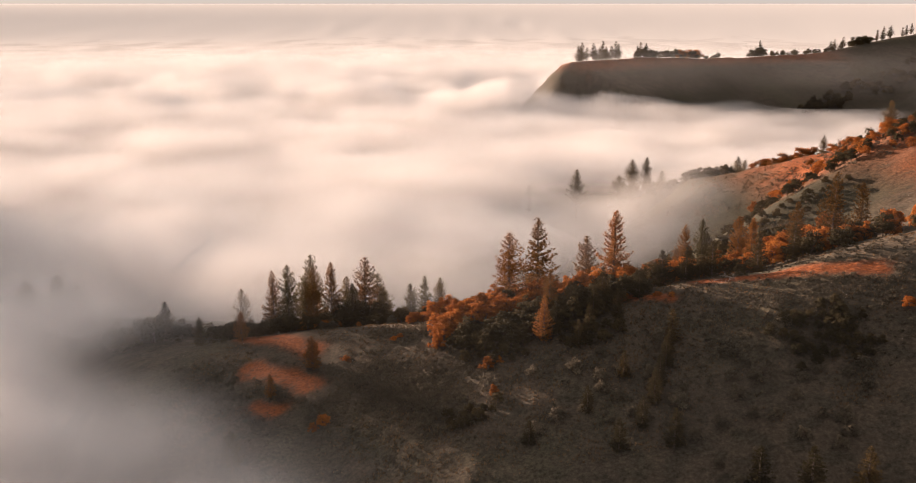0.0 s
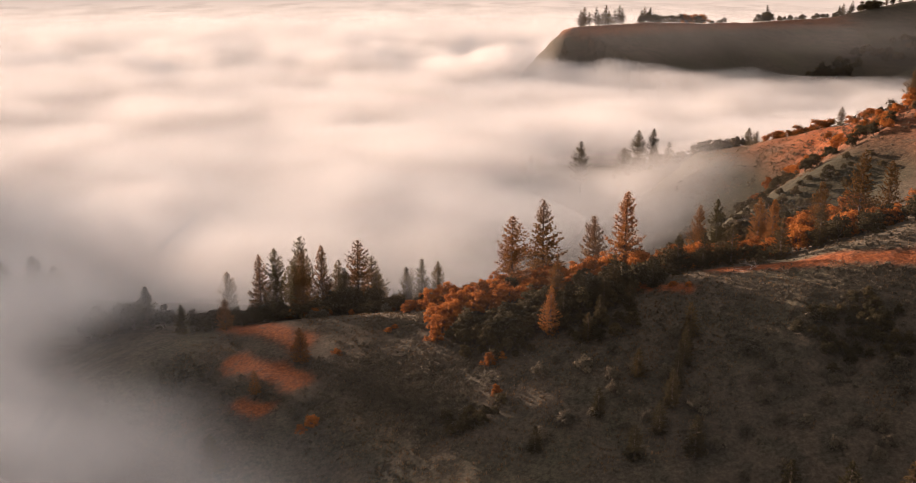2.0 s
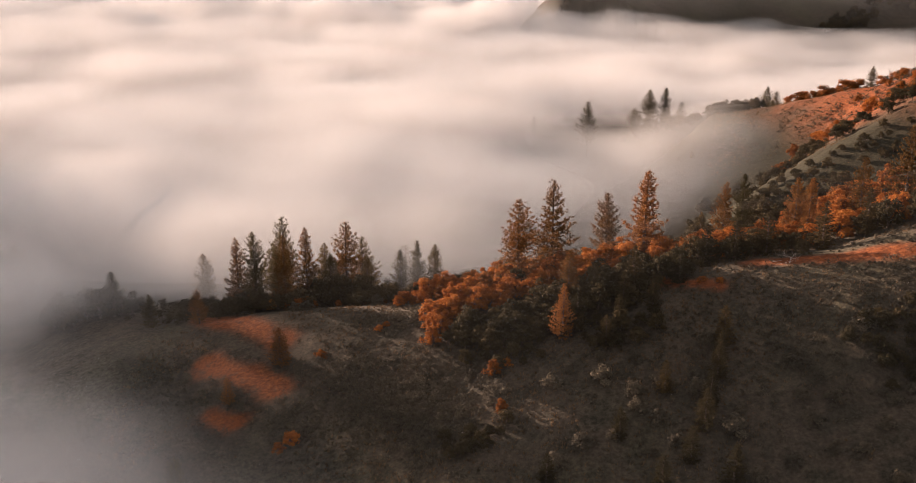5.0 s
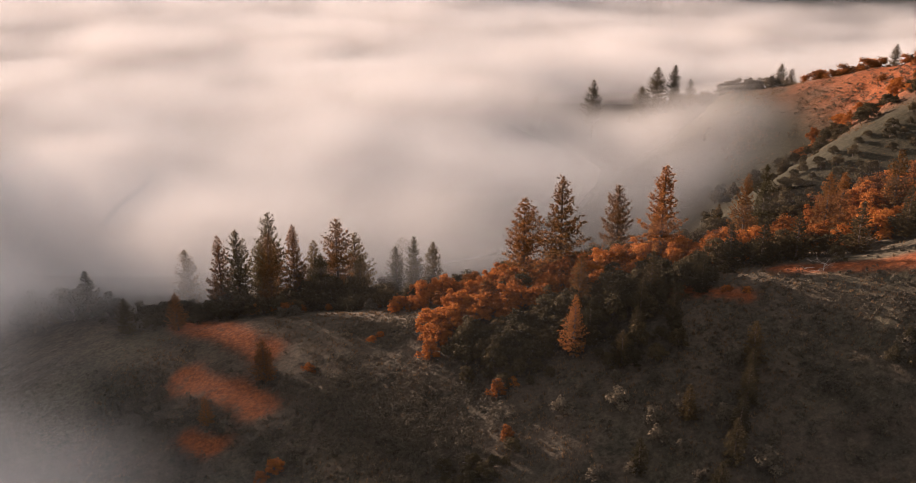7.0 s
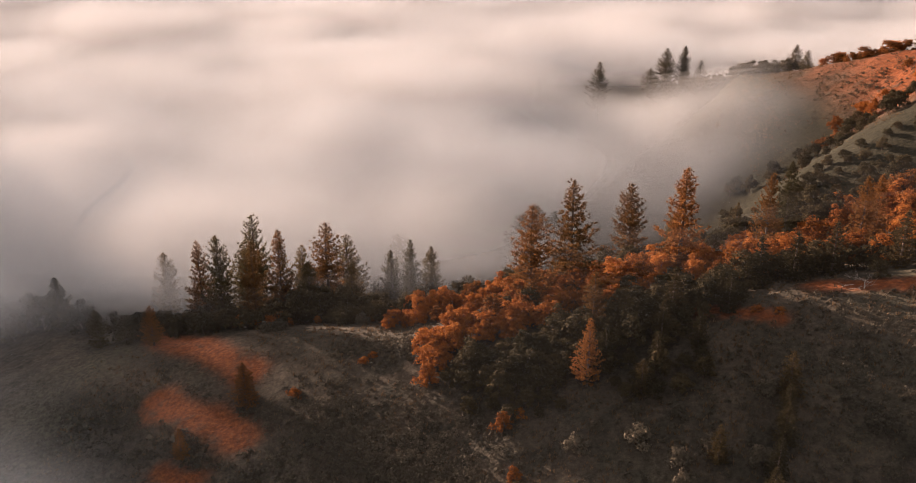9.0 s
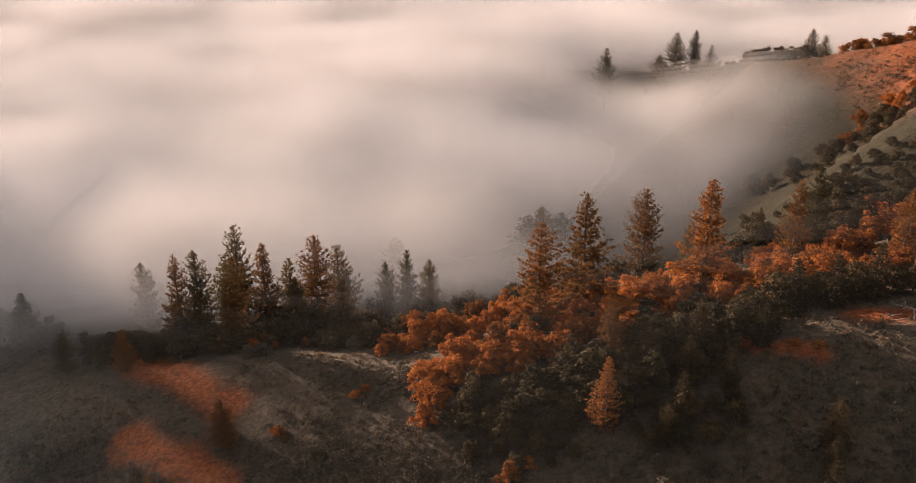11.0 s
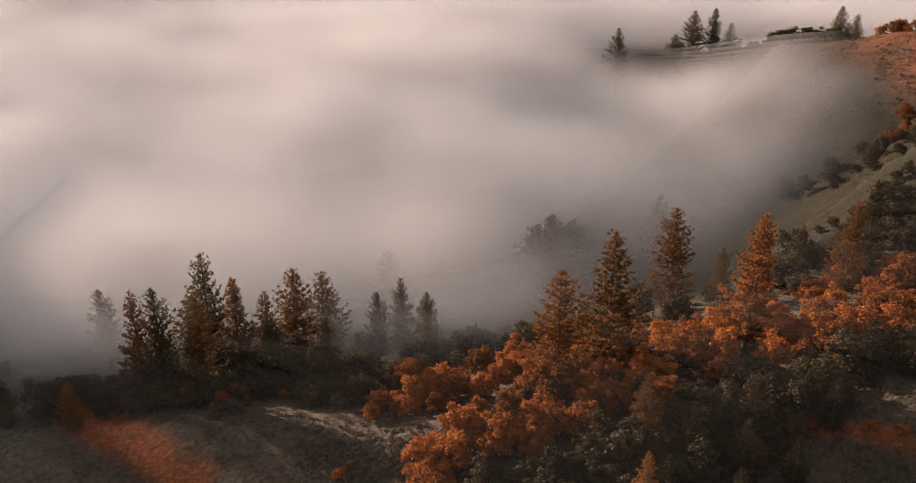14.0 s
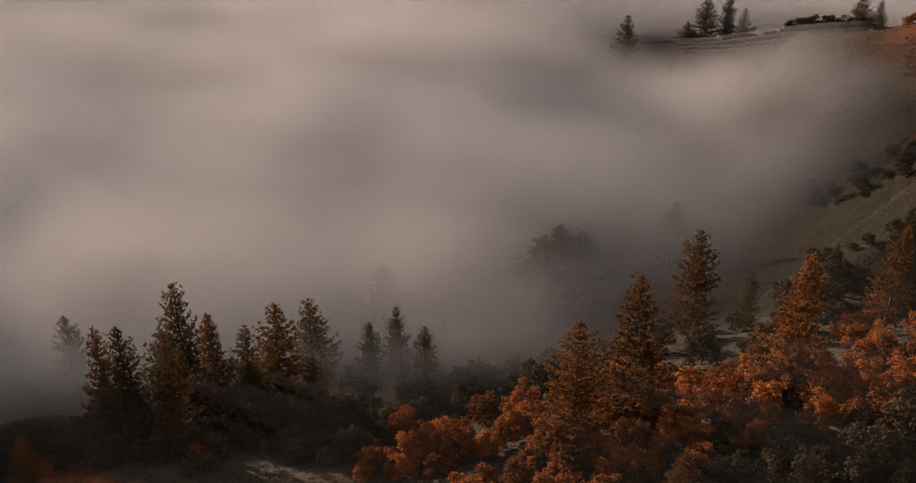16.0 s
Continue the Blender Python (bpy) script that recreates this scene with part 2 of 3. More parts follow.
def sheet(name, xs, ys, height, mat, density=None, extra=None):
    """One sheet over the grid lines."""
    X, Y = np.meshgrid(xs, ys)
    Z = height(X, Y)
    nx, ny = len(xs), len(ys)
    i = (np.arange(ny - 1)[:, None] * nx + np.arange(nx - 1)[None]).ravel()
    me = bpy.data.meshes.new(name)
    co = np.stack([X, Y, Z], -1).reshape(-1, 3)
    me.vertices.add(len(co))
    me.vertices.foreach_set("co", co.ravel())
    quads = np.stack([i, i + 1, i + nx + 1, i + nx], 1)
    me.loops.add(quads.size)
    me.loops.foreach_set("vertex_index", quads.ravel())
    me.polygons.add(len(quads))
    me.polygons.foreach_set("loop_start", np.arange(0, quads.size, 4))
    me.polygons.foreach_set("use_smooth", np.ones(len(quads), bool))
    for key, values in (extra or {}).items():
        me.attributes.new(key, "FLOAT", "POINT").data.foreach_set("value", values(X, Y).ravel().astype(np.float32))
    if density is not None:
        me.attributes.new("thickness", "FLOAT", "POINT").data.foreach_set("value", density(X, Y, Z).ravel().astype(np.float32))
    me.update(calc_edges=True)
    me.materials.append(mat)
    return new(name, me)


LX = spaced((-4900, -1500, -700, -500, -160, 240, 640, 1500, 4900), (250, 40, 4, 10, 2.0, 6, 40, 250))
LY = spaced((-4900, -1000, 120, 210, 430, 660, 700, 840, 1000, 1320, 2000, 4900), (250, 40, 8, 2.0, 4, 10, 3, 10, 7, 40, 250))


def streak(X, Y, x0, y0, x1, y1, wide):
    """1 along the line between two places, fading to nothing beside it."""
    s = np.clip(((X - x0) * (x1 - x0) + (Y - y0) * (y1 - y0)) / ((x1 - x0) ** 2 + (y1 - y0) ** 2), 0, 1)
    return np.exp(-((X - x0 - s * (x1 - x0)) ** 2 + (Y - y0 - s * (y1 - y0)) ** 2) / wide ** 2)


def russet_sun_grass(X, Y):
    """Russet autumn grass on the upper middle spur; painted sun patches in a few streaks on the near ridge and along
    the far crest.
    """
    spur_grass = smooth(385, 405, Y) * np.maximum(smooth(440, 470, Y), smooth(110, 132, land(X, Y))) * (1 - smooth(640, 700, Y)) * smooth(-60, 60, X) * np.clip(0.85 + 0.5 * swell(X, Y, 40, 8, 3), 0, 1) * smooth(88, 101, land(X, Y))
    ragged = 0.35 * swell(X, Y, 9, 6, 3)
    # sunlit patches of the near slope, put into the grass colour
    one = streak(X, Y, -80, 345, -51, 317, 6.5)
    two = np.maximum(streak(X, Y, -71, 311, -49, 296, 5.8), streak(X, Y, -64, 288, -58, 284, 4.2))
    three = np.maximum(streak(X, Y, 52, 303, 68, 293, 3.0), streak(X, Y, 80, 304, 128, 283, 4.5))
    # raking sun along the far crest, painted into the ground colour
    far_crest_sun = 0.7 * smooth(900, 1000, Y) * smooth(114, 125, land(X, Y)) * smooth(520, 440, X)
    return np.maximum(spur_grass + far_crest_sun, smooth(0.25, 0.85, np.maximum(np.maximum(one, two), three) + 0.5 * ragged))


def shade_green_ground(X, Y):
    """Dark green ground low on the middle spur and gully, their shade painted in; dark scrub on the far hills."""
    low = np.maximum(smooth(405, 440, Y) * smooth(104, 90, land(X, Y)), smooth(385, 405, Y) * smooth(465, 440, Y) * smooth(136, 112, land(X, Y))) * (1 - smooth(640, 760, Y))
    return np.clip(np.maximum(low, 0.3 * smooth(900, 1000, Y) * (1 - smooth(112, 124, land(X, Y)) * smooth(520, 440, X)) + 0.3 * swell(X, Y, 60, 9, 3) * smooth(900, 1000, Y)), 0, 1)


tagged(sheet("ground", LX, LY, land, GROUND, extra={"russet_sun": russet_sun_grass, "shade_green": shade_green_ground}), "dry grass hillsides with spurs running down into the fog", "hillside", kind="structure")

# ---- the fog ----


def fog_top(X, Y):
    r = np.hypot(X, Y)
    z = 62 + 3 * smooth(320, 400, Y) + 9 * smooth(430, 620, Y) - 3 * smooth(750, 1050, Y) + 19 * smooth(0, -150, X) * (1 - smooth(275, 345, Y))
    z += 5 * smooth(-150, 150, X) * smooth(400, 560, Y) * (1 - smooth(550, 620, Y)) - 7 * smooth(60, 120, X) * smooth(900, 1030, Y) * (1 - smooth(1300, 1500, Y))
    z += 1.3 * swell(X, Y * 0.6, 85, 15, 2) + 2.2 * smooth(450, 900, r) * (1 - 0.93 * smooth(1200, 2400, r)) * swell(X, Y * 0.5, 190, 13, 2, 0.5) + 7 * swell(X, Y * 0.6, 60, 14, 2) * smooth(960, 1030, Y) * (1 - smooth(1300, 1500, Y)) - 1.5 * np.exp(-((X - 112) / 45) ** 2 - ((Y - 600) / 40) ** 2)
    z -= 32 * smooth(290, 380, X) * smooth(900, 1030, Y) * (1 - smooth(1250, 1400, Y))
    far = smooth(3000, 4850, r)
    return z * (1 - far) + 170 * far + 10 * np.exp(-((X - 60) / 85) ** 2 - ((Y - 1040) / 80) ** 2)


FX = spaced((-4900, -1500, -500, -200, 260, 700, 1500, 4900), (170, 40, 14, 6, 14, 40, 170))
FY = spaced((-4900, -1000, 120, 210, 460, 700, 1300, 2200, 4900), (300, 90, 18, 6, 9, 15, 36, 140))


VX = spaced((-4900, -1500, -500, -200, 260, 700, 1500, 4900), (340, 80, 25, 10, 22, 60, 340))
VY = spaced((-4900, -1000, 120, 210, 460, 700, 1300, 2200, 4900), (600, 140, 30, 10, 13, 22, 60, 250))


import functools


@functools.lru_cache(None)
def soft_floor(fine):
    """The ground under the fog without its small relief."""
    X, Y = np.meshgrid(*((FX, FY) if fine else (VX, VY)))
    return sum(land(X + r * math.cos(a), Y + r * math.sin(a)) for r, a in [(0, 0)] + [(9, 1.05 * k) for k in range(6)] + [(20, 0.6 * k) for k in range(10)]) / 17


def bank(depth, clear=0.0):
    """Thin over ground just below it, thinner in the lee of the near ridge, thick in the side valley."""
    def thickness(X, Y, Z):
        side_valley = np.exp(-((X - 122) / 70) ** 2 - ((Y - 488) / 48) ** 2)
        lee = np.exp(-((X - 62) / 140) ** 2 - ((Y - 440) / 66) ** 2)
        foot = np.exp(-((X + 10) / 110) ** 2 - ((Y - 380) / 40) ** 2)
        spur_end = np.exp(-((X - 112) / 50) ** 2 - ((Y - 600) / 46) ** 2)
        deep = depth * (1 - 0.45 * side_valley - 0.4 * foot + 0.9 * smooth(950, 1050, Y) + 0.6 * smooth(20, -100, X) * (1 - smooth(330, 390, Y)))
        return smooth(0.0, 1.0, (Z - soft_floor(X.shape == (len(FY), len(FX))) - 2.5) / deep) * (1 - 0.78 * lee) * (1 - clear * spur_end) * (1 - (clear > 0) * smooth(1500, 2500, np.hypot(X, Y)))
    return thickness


def veil_top(up):
    """A sheet that much above the fog bank, higher over the valleys, gone in the distance."""
    def height(X, Y):
        rise = 0.55 + 0.3 * smooth(330, 480, Y) + 0.55 * smooth(40, 150, X) * smooth(420, 490, Y) * (1 - smooth(530, 590, Y)) - 0.45 * np.exp(-((X - 112) / 60) ** 2 - ((Y - 610) / 42) ** 2)
        rise += 0.9 * smooth(-105, -185, X) * (1 - smooth(420, 520, Y)) + 0.45 * np.exp(-((X + 10) / 120) ** 2 - ((Y - 385) / 40) ** 2)
        return fog_top(X, Y) + (up if up < 0 else up * rise) * (1 + 0.35 * smooth(800, 1000, Y)) * (1 - 0.85 * smooth(1500, 4000, np.hypot(X, Y)))
    return height


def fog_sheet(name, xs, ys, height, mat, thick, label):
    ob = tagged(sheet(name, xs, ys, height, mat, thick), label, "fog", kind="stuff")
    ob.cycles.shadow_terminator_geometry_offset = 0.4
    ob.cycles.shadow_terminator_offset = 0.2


def bank_top(X, Y):
    return fog_top(X, Y) - 14 - 13 * np.exp(-((X - 30) / 150) ** 2 - ((Y - 440) / 75) ** 2)


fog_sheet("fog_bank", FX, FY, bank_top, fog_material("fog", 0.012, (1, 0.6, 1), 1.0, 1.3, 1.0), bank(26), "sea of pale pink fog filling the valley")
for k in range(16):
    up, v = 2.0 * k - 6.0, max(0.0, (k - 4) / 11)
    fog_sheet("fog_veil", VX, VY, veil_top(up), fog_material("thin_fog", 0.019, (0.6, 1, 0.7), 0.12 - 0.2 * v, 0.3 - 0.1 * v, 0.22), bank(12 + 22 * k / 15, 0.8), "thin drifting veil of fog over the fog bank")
# a breath of mist over the whole near slope
MX, MY = spaced((-260, 320), (12,)), spaced((150, 450), (12,))
fog_sheet("mist", MX, MY, lambda X, Y: sum(land(X + r * math.cos(a), Y + r * math.sin(a)) for r, a in [(0, 0)] + [(14, 1.05 * k) for k in range(6)] + [(30, 0.6 * k) for k in range(10)]) / 17 + 15,
          fog_material("mist", 0.02, (1, 1, 1), 0.004, 0.012, 0.08), lambda X, Y, Z: (1 + 6 * smooth(-30, -120, X) * (1 - smooth(300, 335, Y))) * smooth(-260, -200, X) * smooth(320, 240, X) * smooth(150, 220, Y) * smooth(450, 360, Y), "faint breath of mist over the grass slope")

# evening haze between the spurs
HX, HY = spaced((-700, 1400), (50,)), spaced((560, 1120), (40,))
for up in (134, 141, 148):
    fog_sheet("haze", HX, HY, lambda X, Y: up + 2.0 * swell(X, Y, 160, 31), fog_material("haze", 0.008, (1, 1, 1), 0.012, 0.034, 0.04), lambda X, Y, Z: smooth(-700, -300, X) * smooth(1400, 900, X) * smooth(560, 760, Y) * smooth(1120, 1000, Y), "faint evening haze in front of the far ridge")

# ---- trees and bushes ----


def mesh_of(name, verts, faces, mat):
    me = bpy.data.meshes.new(name)
    me.from_pydata(verts, [], faces)
    me.materials.append(mat)
    return me


def leafy(lv, lf, bv, bf, mat):
    """A crown: leaves, and the twigs that bear them."""
    n = len(lv)
    me = mesh_of("crown", lv + bv, lf + [tuple(i + n for i in f) for f in bf], mat)
    me.materials.append(BARK)
    me.polygons.foreach_set("material_index", [0] * len(lf) + [1] * len(bf))
    return me


def part(name, me, parent, label=""):
    ob = new(name, me)
    ob.parent = parent
    return tagged(ob, label)


def limb(verts, faces, points, radii, sides=6):
    """A tapered tube along points."""
    base = len(verts)
    for p, r in zip(points, radii):
        for k in range(sides):
            a = 2 * math.pi * k / sides
            verts.append((p[0] + r * math.cos(a), p[1] + r * math.sin(a), p[2]))
    for i in range(len(points) - 1):
        for k in range(sides):
            a, b = base + i * sides + k, base + i * sides + (k + 1) % sides
            faces.append((a, b, b + sides, a + sides))


def twig(verts, faces, p, q, r):
    """A thin three-sided branch from p to q that ends in a point."""
    d = (q - p).normalized()
    u = d.orthogonal().normalized() * r
    w = d.cross(u)
    base = len(verts)
    verts += [tuple(p + u), tuple(p - 0.5 * u + 0.87 * w), tuple(p - 0.5 * u - 0.87 * w), tuple(q)]
    faces += [(base, base + 1, base + 3), (base + 1, base + 2, base + 3), (base + 2, base, base + 3)]


def tuft(verts, faces, p, axis, size, count, rng):
    """A brush of needles: narrow blades that spread round an axis."""
    for _ in range(count):
        d = (axis + Vector((rng.gauss(0, 0.75), rng.gauss(0, 0.75), rng.gauss(0, 0.6)))).normalized()
        s = d.orthogonal().normalized()
        s = (s * math.cos(a := rng.uniform(0, 6.28)) + d.cross(s) * math.sin(a)) * size * 0.2
        base = len(verts)
        verts += [tuple(p - s), tuple(p + s), tuple(p + d * size * rng.uniform(0.7, 1.3))]
        faces.append((base, base + 1, base + 2))


def pine(seed, tall=20.0, wide=3.3, bare=0.15, fullness=1.0, ragged=0.25, coarse=1.0, mat=None):
    """A yellow pine: an open cone of upswept boughs, each with round brushes of needles."""
    rng = random.Random(seed)
    tv, tf, bv, bf, nv, nf = [], [], [], [], [], []
    lean = (rng.uniform(-.3, .3), rng.uniform(-.3, .3))
    at = lambda u: Vector((lean[0] * math.sin(u * 3), lean[1] * math.sin(u * 2.4), u * tall))
    limb(tv, tf, [at(i / 12) for i in range(13)], [0.32 * (1 - i / 12) ** 0.8 + 0.02 for i in range(13)], 8)
    levels = round(34 * fullness)
    sides = [rng.uniform(0.8, 1.12) for _ in range(6)]
    for i in range(levels):
        u = bare + (0.975 - bare) * (i + rng.uniform(-.45, .45)) / levels
        v = min(1.0, max(0.0, (u - bare) / (1 - bare)))
        reach = wide * 0.9 * (0.68 + 0.32 * min(1, v * 4)) * (1 - v) ** 0.8 * (1 + 0.1 * math.sin(9 * v + seed)) + 0.12
        turn = rng.uniform(0, 6.28)
        count = rng.choice((4, 5, 5, 6))
        for k in range(count):
            if rng.random() < 0.08 + 0.5 * ragged * (1 - v):
                continue
            a = turn + 6.28 * k / count + rng.uniform(-.35, .35)
            far = reach * sides[int(a / 1.0472) % 6] * rng.uniform(1 - 1.5 * ragged, 1 + 0.5 * ragged)
            out = Vector((math.cos(a), math.sin(a), 0))
            rise = 0.02 + 0.75 * v + rng.uniform(-.14, .14)
            start = at(min(u, 0.985))
            bend = start + out * far * 0.6 + Vector((0, 0, far * 0.6 * rise))
            end = bend + out * far * 0.4 + Vector((0, 0, far * (0.4 * rise + 0.18)))
            twig(bv, bf, start, bend, 0.035 + 0.012 * far)
            twig(bv, bf, bend, end, 0.03)
            n = max(2, round(far / (0.36 * coarse)))
            for j in range(n):
                s = 0.14 + 0.88 * (j + rng.random()) / n
                p = start.lerp(bend, s / 0.6) if s < 0.6 else bend.lerp(end, (s - 0.6) / 0.4)
                side = out.cross(Vector((0, 0, 1))) * rng.uniform(-1, 1) * far * 0.3 * min(1, 1.3 - s)
                tip = p + side + Vector((0, 0, rng.uniform(-.06, .16)))
                size = rng.uniform(0.4, 0.64) * coarse * (1 - 0.35 * v)
                tuft(nv, nf, tip, out * 0.35 + Vector((0, 0, 0.45)), size, 11, rng)
    tuft(nv, nf, at(0.975), Vector((0, 0, 1)), 0.55 * coarse, 12, rng)
    root = new("pine_tree")
    part("trunk", mesh_of("trunk", tv, tf, BARK), root, "straight brown pine trunk")
    part("crown", leafy(nv, nf, bv, bf, mat or NEEDLES), root)
    return root


def leaf(verts, faces, p, n, size, rng):
    s = n.orthogonal().normalized()
    s = s * math.cos(a := rng.uniform(0, 6.28)) + n.cross(s) * math.sin(a)
    t = n.cross(s)
    base = len(verts)
    verts += [tuple(p - s * size - t * size * 0.5), tuple(p + s * size * 0.9 - t * size * 0.4), tuple(p + t * size)]
    faces.append((base, base + 1, base + 2))


def lobe(verts, faces, c, r, count, size, rng, flat=0.8):
    """A clump of leaves: an uneven shell with some depth, open below."""
    ph = [rng.uniform(0, 6.28) for _ in range(4)]
    for _ in range(count):
        d = Vector((rng.gauss(0, 1), rng.gauss(0, 1), rng.gauss(0.25, 1))).normalized()
        if d.z < -0.55:
            d.z = -d.z
        k = 1 + 0.16 * math.sin(5 * d.x + ph[0]) + 0.16 * math.sin(5 * d.y + ph[1]) + 0.14 * math.sin(6 * d.z + ph[2])
        p = c + Vector((d.x, d.y, d.z * flat)) * r * k * (rng.uniform(0.72, 1.06) if rng.random() < 0.8 else rng.uniform(0.3, 0.8))
        n = (d + Vector((rng.gauss(0, .6), rng.gauss(0, .6), rng.gauss(0.2, .6)))).normalized()
        leaf(verts, faces, p, n, size * rng.uniform(0.6, 1.25), rng)


def broadleaf(name, seed, mat, tall=8.0, spread=4.0, lobes=13, leaves=300, size=0.24, clear=0.2, limbs=4):
    """A round-headed oak or, with little clear trunk, a bush."""
    rng = random.Random(seed)
    tv, tf, bv, bf, lv, lf = [], [], [], [], [], []
    boughs = []
    fork = Vector((rng.uniform(-.3, .3), rng.uniform(-.3, .3), tall * clear))
    limb(tv, tf, [Vector((0, 0, -0.4)), fork * 0.5, fork], [0.3, 0.24, 0.2], 7)
    for i in range(lobes):
        a = 2.4 * i + rng.uniform(-.4, .4)
        v = (i + 0.5) / lobes
        rad = spread * 0.74 * math.sqrt(1 - 0.85 * v) * rng.uniform(0.55, 1.3)
        r = spread * rng.uniform(0.75, 1.25) * 1.35 / math.sqrt(lobes)
        z = tall * (clear + (0.97 - clear) * (0.18 + 0.82 * v) * rng.uniform(0.72, 1.1)) - r * 0.55
        c = Vector((rad * math.cos(a), rad * math.sin(a), max(z, r * 0.55)))
        lobe(lv, lf, c, r, leaves, size, rng)
        mid = fork.lerp(c, 0.5) + Vector((0, 0, 0.3))
        if i < limbs:
            wv, wf = [], []
            limb(wv, wf, [fork, mid, c], [0.15, 0.1, 0.03], 5)
            boughs.append(mesh_of("limb", wv, wf, BARK))
        else:
            limb(bv, bf, [fork, mid, c], [0.1, 0.07, 0.03], 4)
    root = new(name)
    part("trunk", mesh_of("trunk", tv, tf, BARK), root)
    for me in boughs:
        part("limb", me, root)
    part("crown", leafy(lv, lf, bv, bf, mat), root)
    return root


def ground_at(x, y):
    return float(land(np.array([x]), np.array([y]))[0])


PINES = [pine(s, wide=w, bare=b, fullness=f, ragged=r) for s, w, b, f, r in
         ((1, 5.8, .13, 1.0, .16), (2, 5.4, .18, 1.0, .2), (3, 6.6, .09, 1.05, .15), (4, 5.3, .24, .9, .26), (5, 6.0, .11, 1.0, .2))]
SUN_RUST_PINES = [pine(s, wide=w, bare=b, fullness=1.0, ragged=r, mat=SUN_RUST_NEEDLES) for s, w, b, r in ((6, 5.8, .1, .16), (7, 5.2, .16, .2), (8, 6.4, .08, .18))]
OAKS = [broadleaf("oak_tree", s, OAK, 8, sp, lb, 175, 0.23) for s, sp, lb in ((11, 4.0, 24), (12, 4.4, 27), (13, 3.6, 20), (14, 4.2, 22), (15, 3.8, 24))]
DARKS = [broadleaf("evergreen_oak", s, EVERGREEN, 8, sp, lb, 130, 0.27) for s, sp, lb in ((21, 4.0, 18), (22, 4.3, 20), (23, 3.6, 16), (24, 4.0, 17))]
SHRUBS = [broadleaf("shrub", s, BRUSH, 3, 1.9, 7, 150, 0.18, 0.05, 0) for s in (31, 32, 33)]
GOLDS = [broadleaf("autumn_shrub", s, OAK, 3, 1.9, 7, 150, 0.18, 0.05, 0) for s in (41, 42)]
FAR_PINES = [pine(s, wide=5.6, bare=b, fullness=0.5, ragged=0.28, coarse=1.7, mat=DARK_NEEDLES) for s, b in ((61, .1), (62, .15), (63, .06))]
FAR_OAKS = [broadleaf("distant_tree", s, EVERGREEN, 8, 4.2, 9, 90, 0.45, 0.15, 0) for s in (71, 72, 73)]
FAR_RUST = [broadleaf("bush", s, OAK, 8, 4.2, 9, 130, 0.36, 0.1, 0) for s in (74, 75, 76)]
YOUNG_PINES = [pine(s, wide=4.6, bare=b, fullness=0.8, ragged=0.2, coarse=1.35, mat=DARK_NEEDLES) for s, b in ((64, .03), (65, .05), (66, .02))]
planted = set()
rng = random.Random(7)


def plant(shapes, tall, x, y, high, wide, label, category, group, sunk=0.2, pick=None):
    fresh = [o for o in shapes if o not in planted]
    ob = shapes[pick] if pick is not None else fresh[0] if fresh else shapes[rng.randrange(len(shapes))]
    k = high / tall
    m = pose(x, y, ground_at(x, y) - sunk, 0, 0, rng.uniform(0, 360)) @ Matrix.Diagonal((k * wide, k * wide, k, 1))
    if ob in planted:
        ob = copy_thing(ob, m @ Matrix.Diagonal((1 / ob.scale.x, 1 / ob.scale.y, 1 / ob.scale.z, 1)))
    else:
        planted.add(ob)
        ob.matrix_basis = m
    if category == "bush" and shapes is DARKS:
        ob.name = "evergreen_bush"
    return tagged(ob, label, category, group)


def pines(rows, label, group, shapes=PINES):
    """Rows of x, y, height of the top, width, shape."""
    for x, y, top, wide, pick in rows:
        plant(shapes, 20, x, y, max(4, top - ground_at(x, y) + 0.2), wide, label, "pine tree", group, pick=pick % len(shapes))


pines([(18, 324, 120.7, 1.1, 2), (28.4, 331.7, 124.1, 1.1, 0), (52.7, 385.4, 104.5, 1.0, 2), (56, 335, 126.3, 1.1, 1), (89.8, 371, 112.5, .9, 0), (98.8, 331, 125, 1.0, 2), (107, 342, 122, 1.05, 1),
       (138.5, 348, 137.7, 1.0, 0), (126, 350, 126, 1.1, 2), (150, 352, 133, 1.05, 1)],
      "tall pine with sun-rust coloured needles among autumn oaks", "pines on the near ridge", SUN_RUST_PINES)
pines([(100.2, 385.3, 111.3, .8, 1), (113.8, 391.6, 98.5, .9, 1), (90.4, 401, 92.5, .9, 1), (65.9, 387, 92.7, .9, 0)],
      "tall dark green pine among autumn oaks", "pines on the near ridge")
pines([(-65.1, 354.7, 100.6, .92, 1), (-58.5, 372, 100, .95, 4), (-33.3, 383.9, 88.8, 1.15, 4), (-29, 358, 91, 1.1, 0), (-60, 365, 93, 1.1, 2), (-44, 368, 92, 1.1, 4), (-40, 352, 94, 1.1, 0),
       (-19.4, 377.5, 86.3, .92, 1), (-13.4, 380.6, 88.5, .9, 3), (-7, 368, 91.6, .95, 0), (-91.7, 392.2, 79.5, 1.0, 1)],
      "tall dark pine standing in a grove on the crest", "pines of the crest grove")
pines([(-72.2, 361, 96.2, .92, 0), (-54.5, 350, 101, .9, 2), (-49, 360.3, 100.2, .88, 1), (-35.6, 360, 102.1, 1.08, 2)],
      "tall pine with sun-rust coloured needles standing in a grove on the crest", "pines of the crest grove", SUN_RUST_PINES)
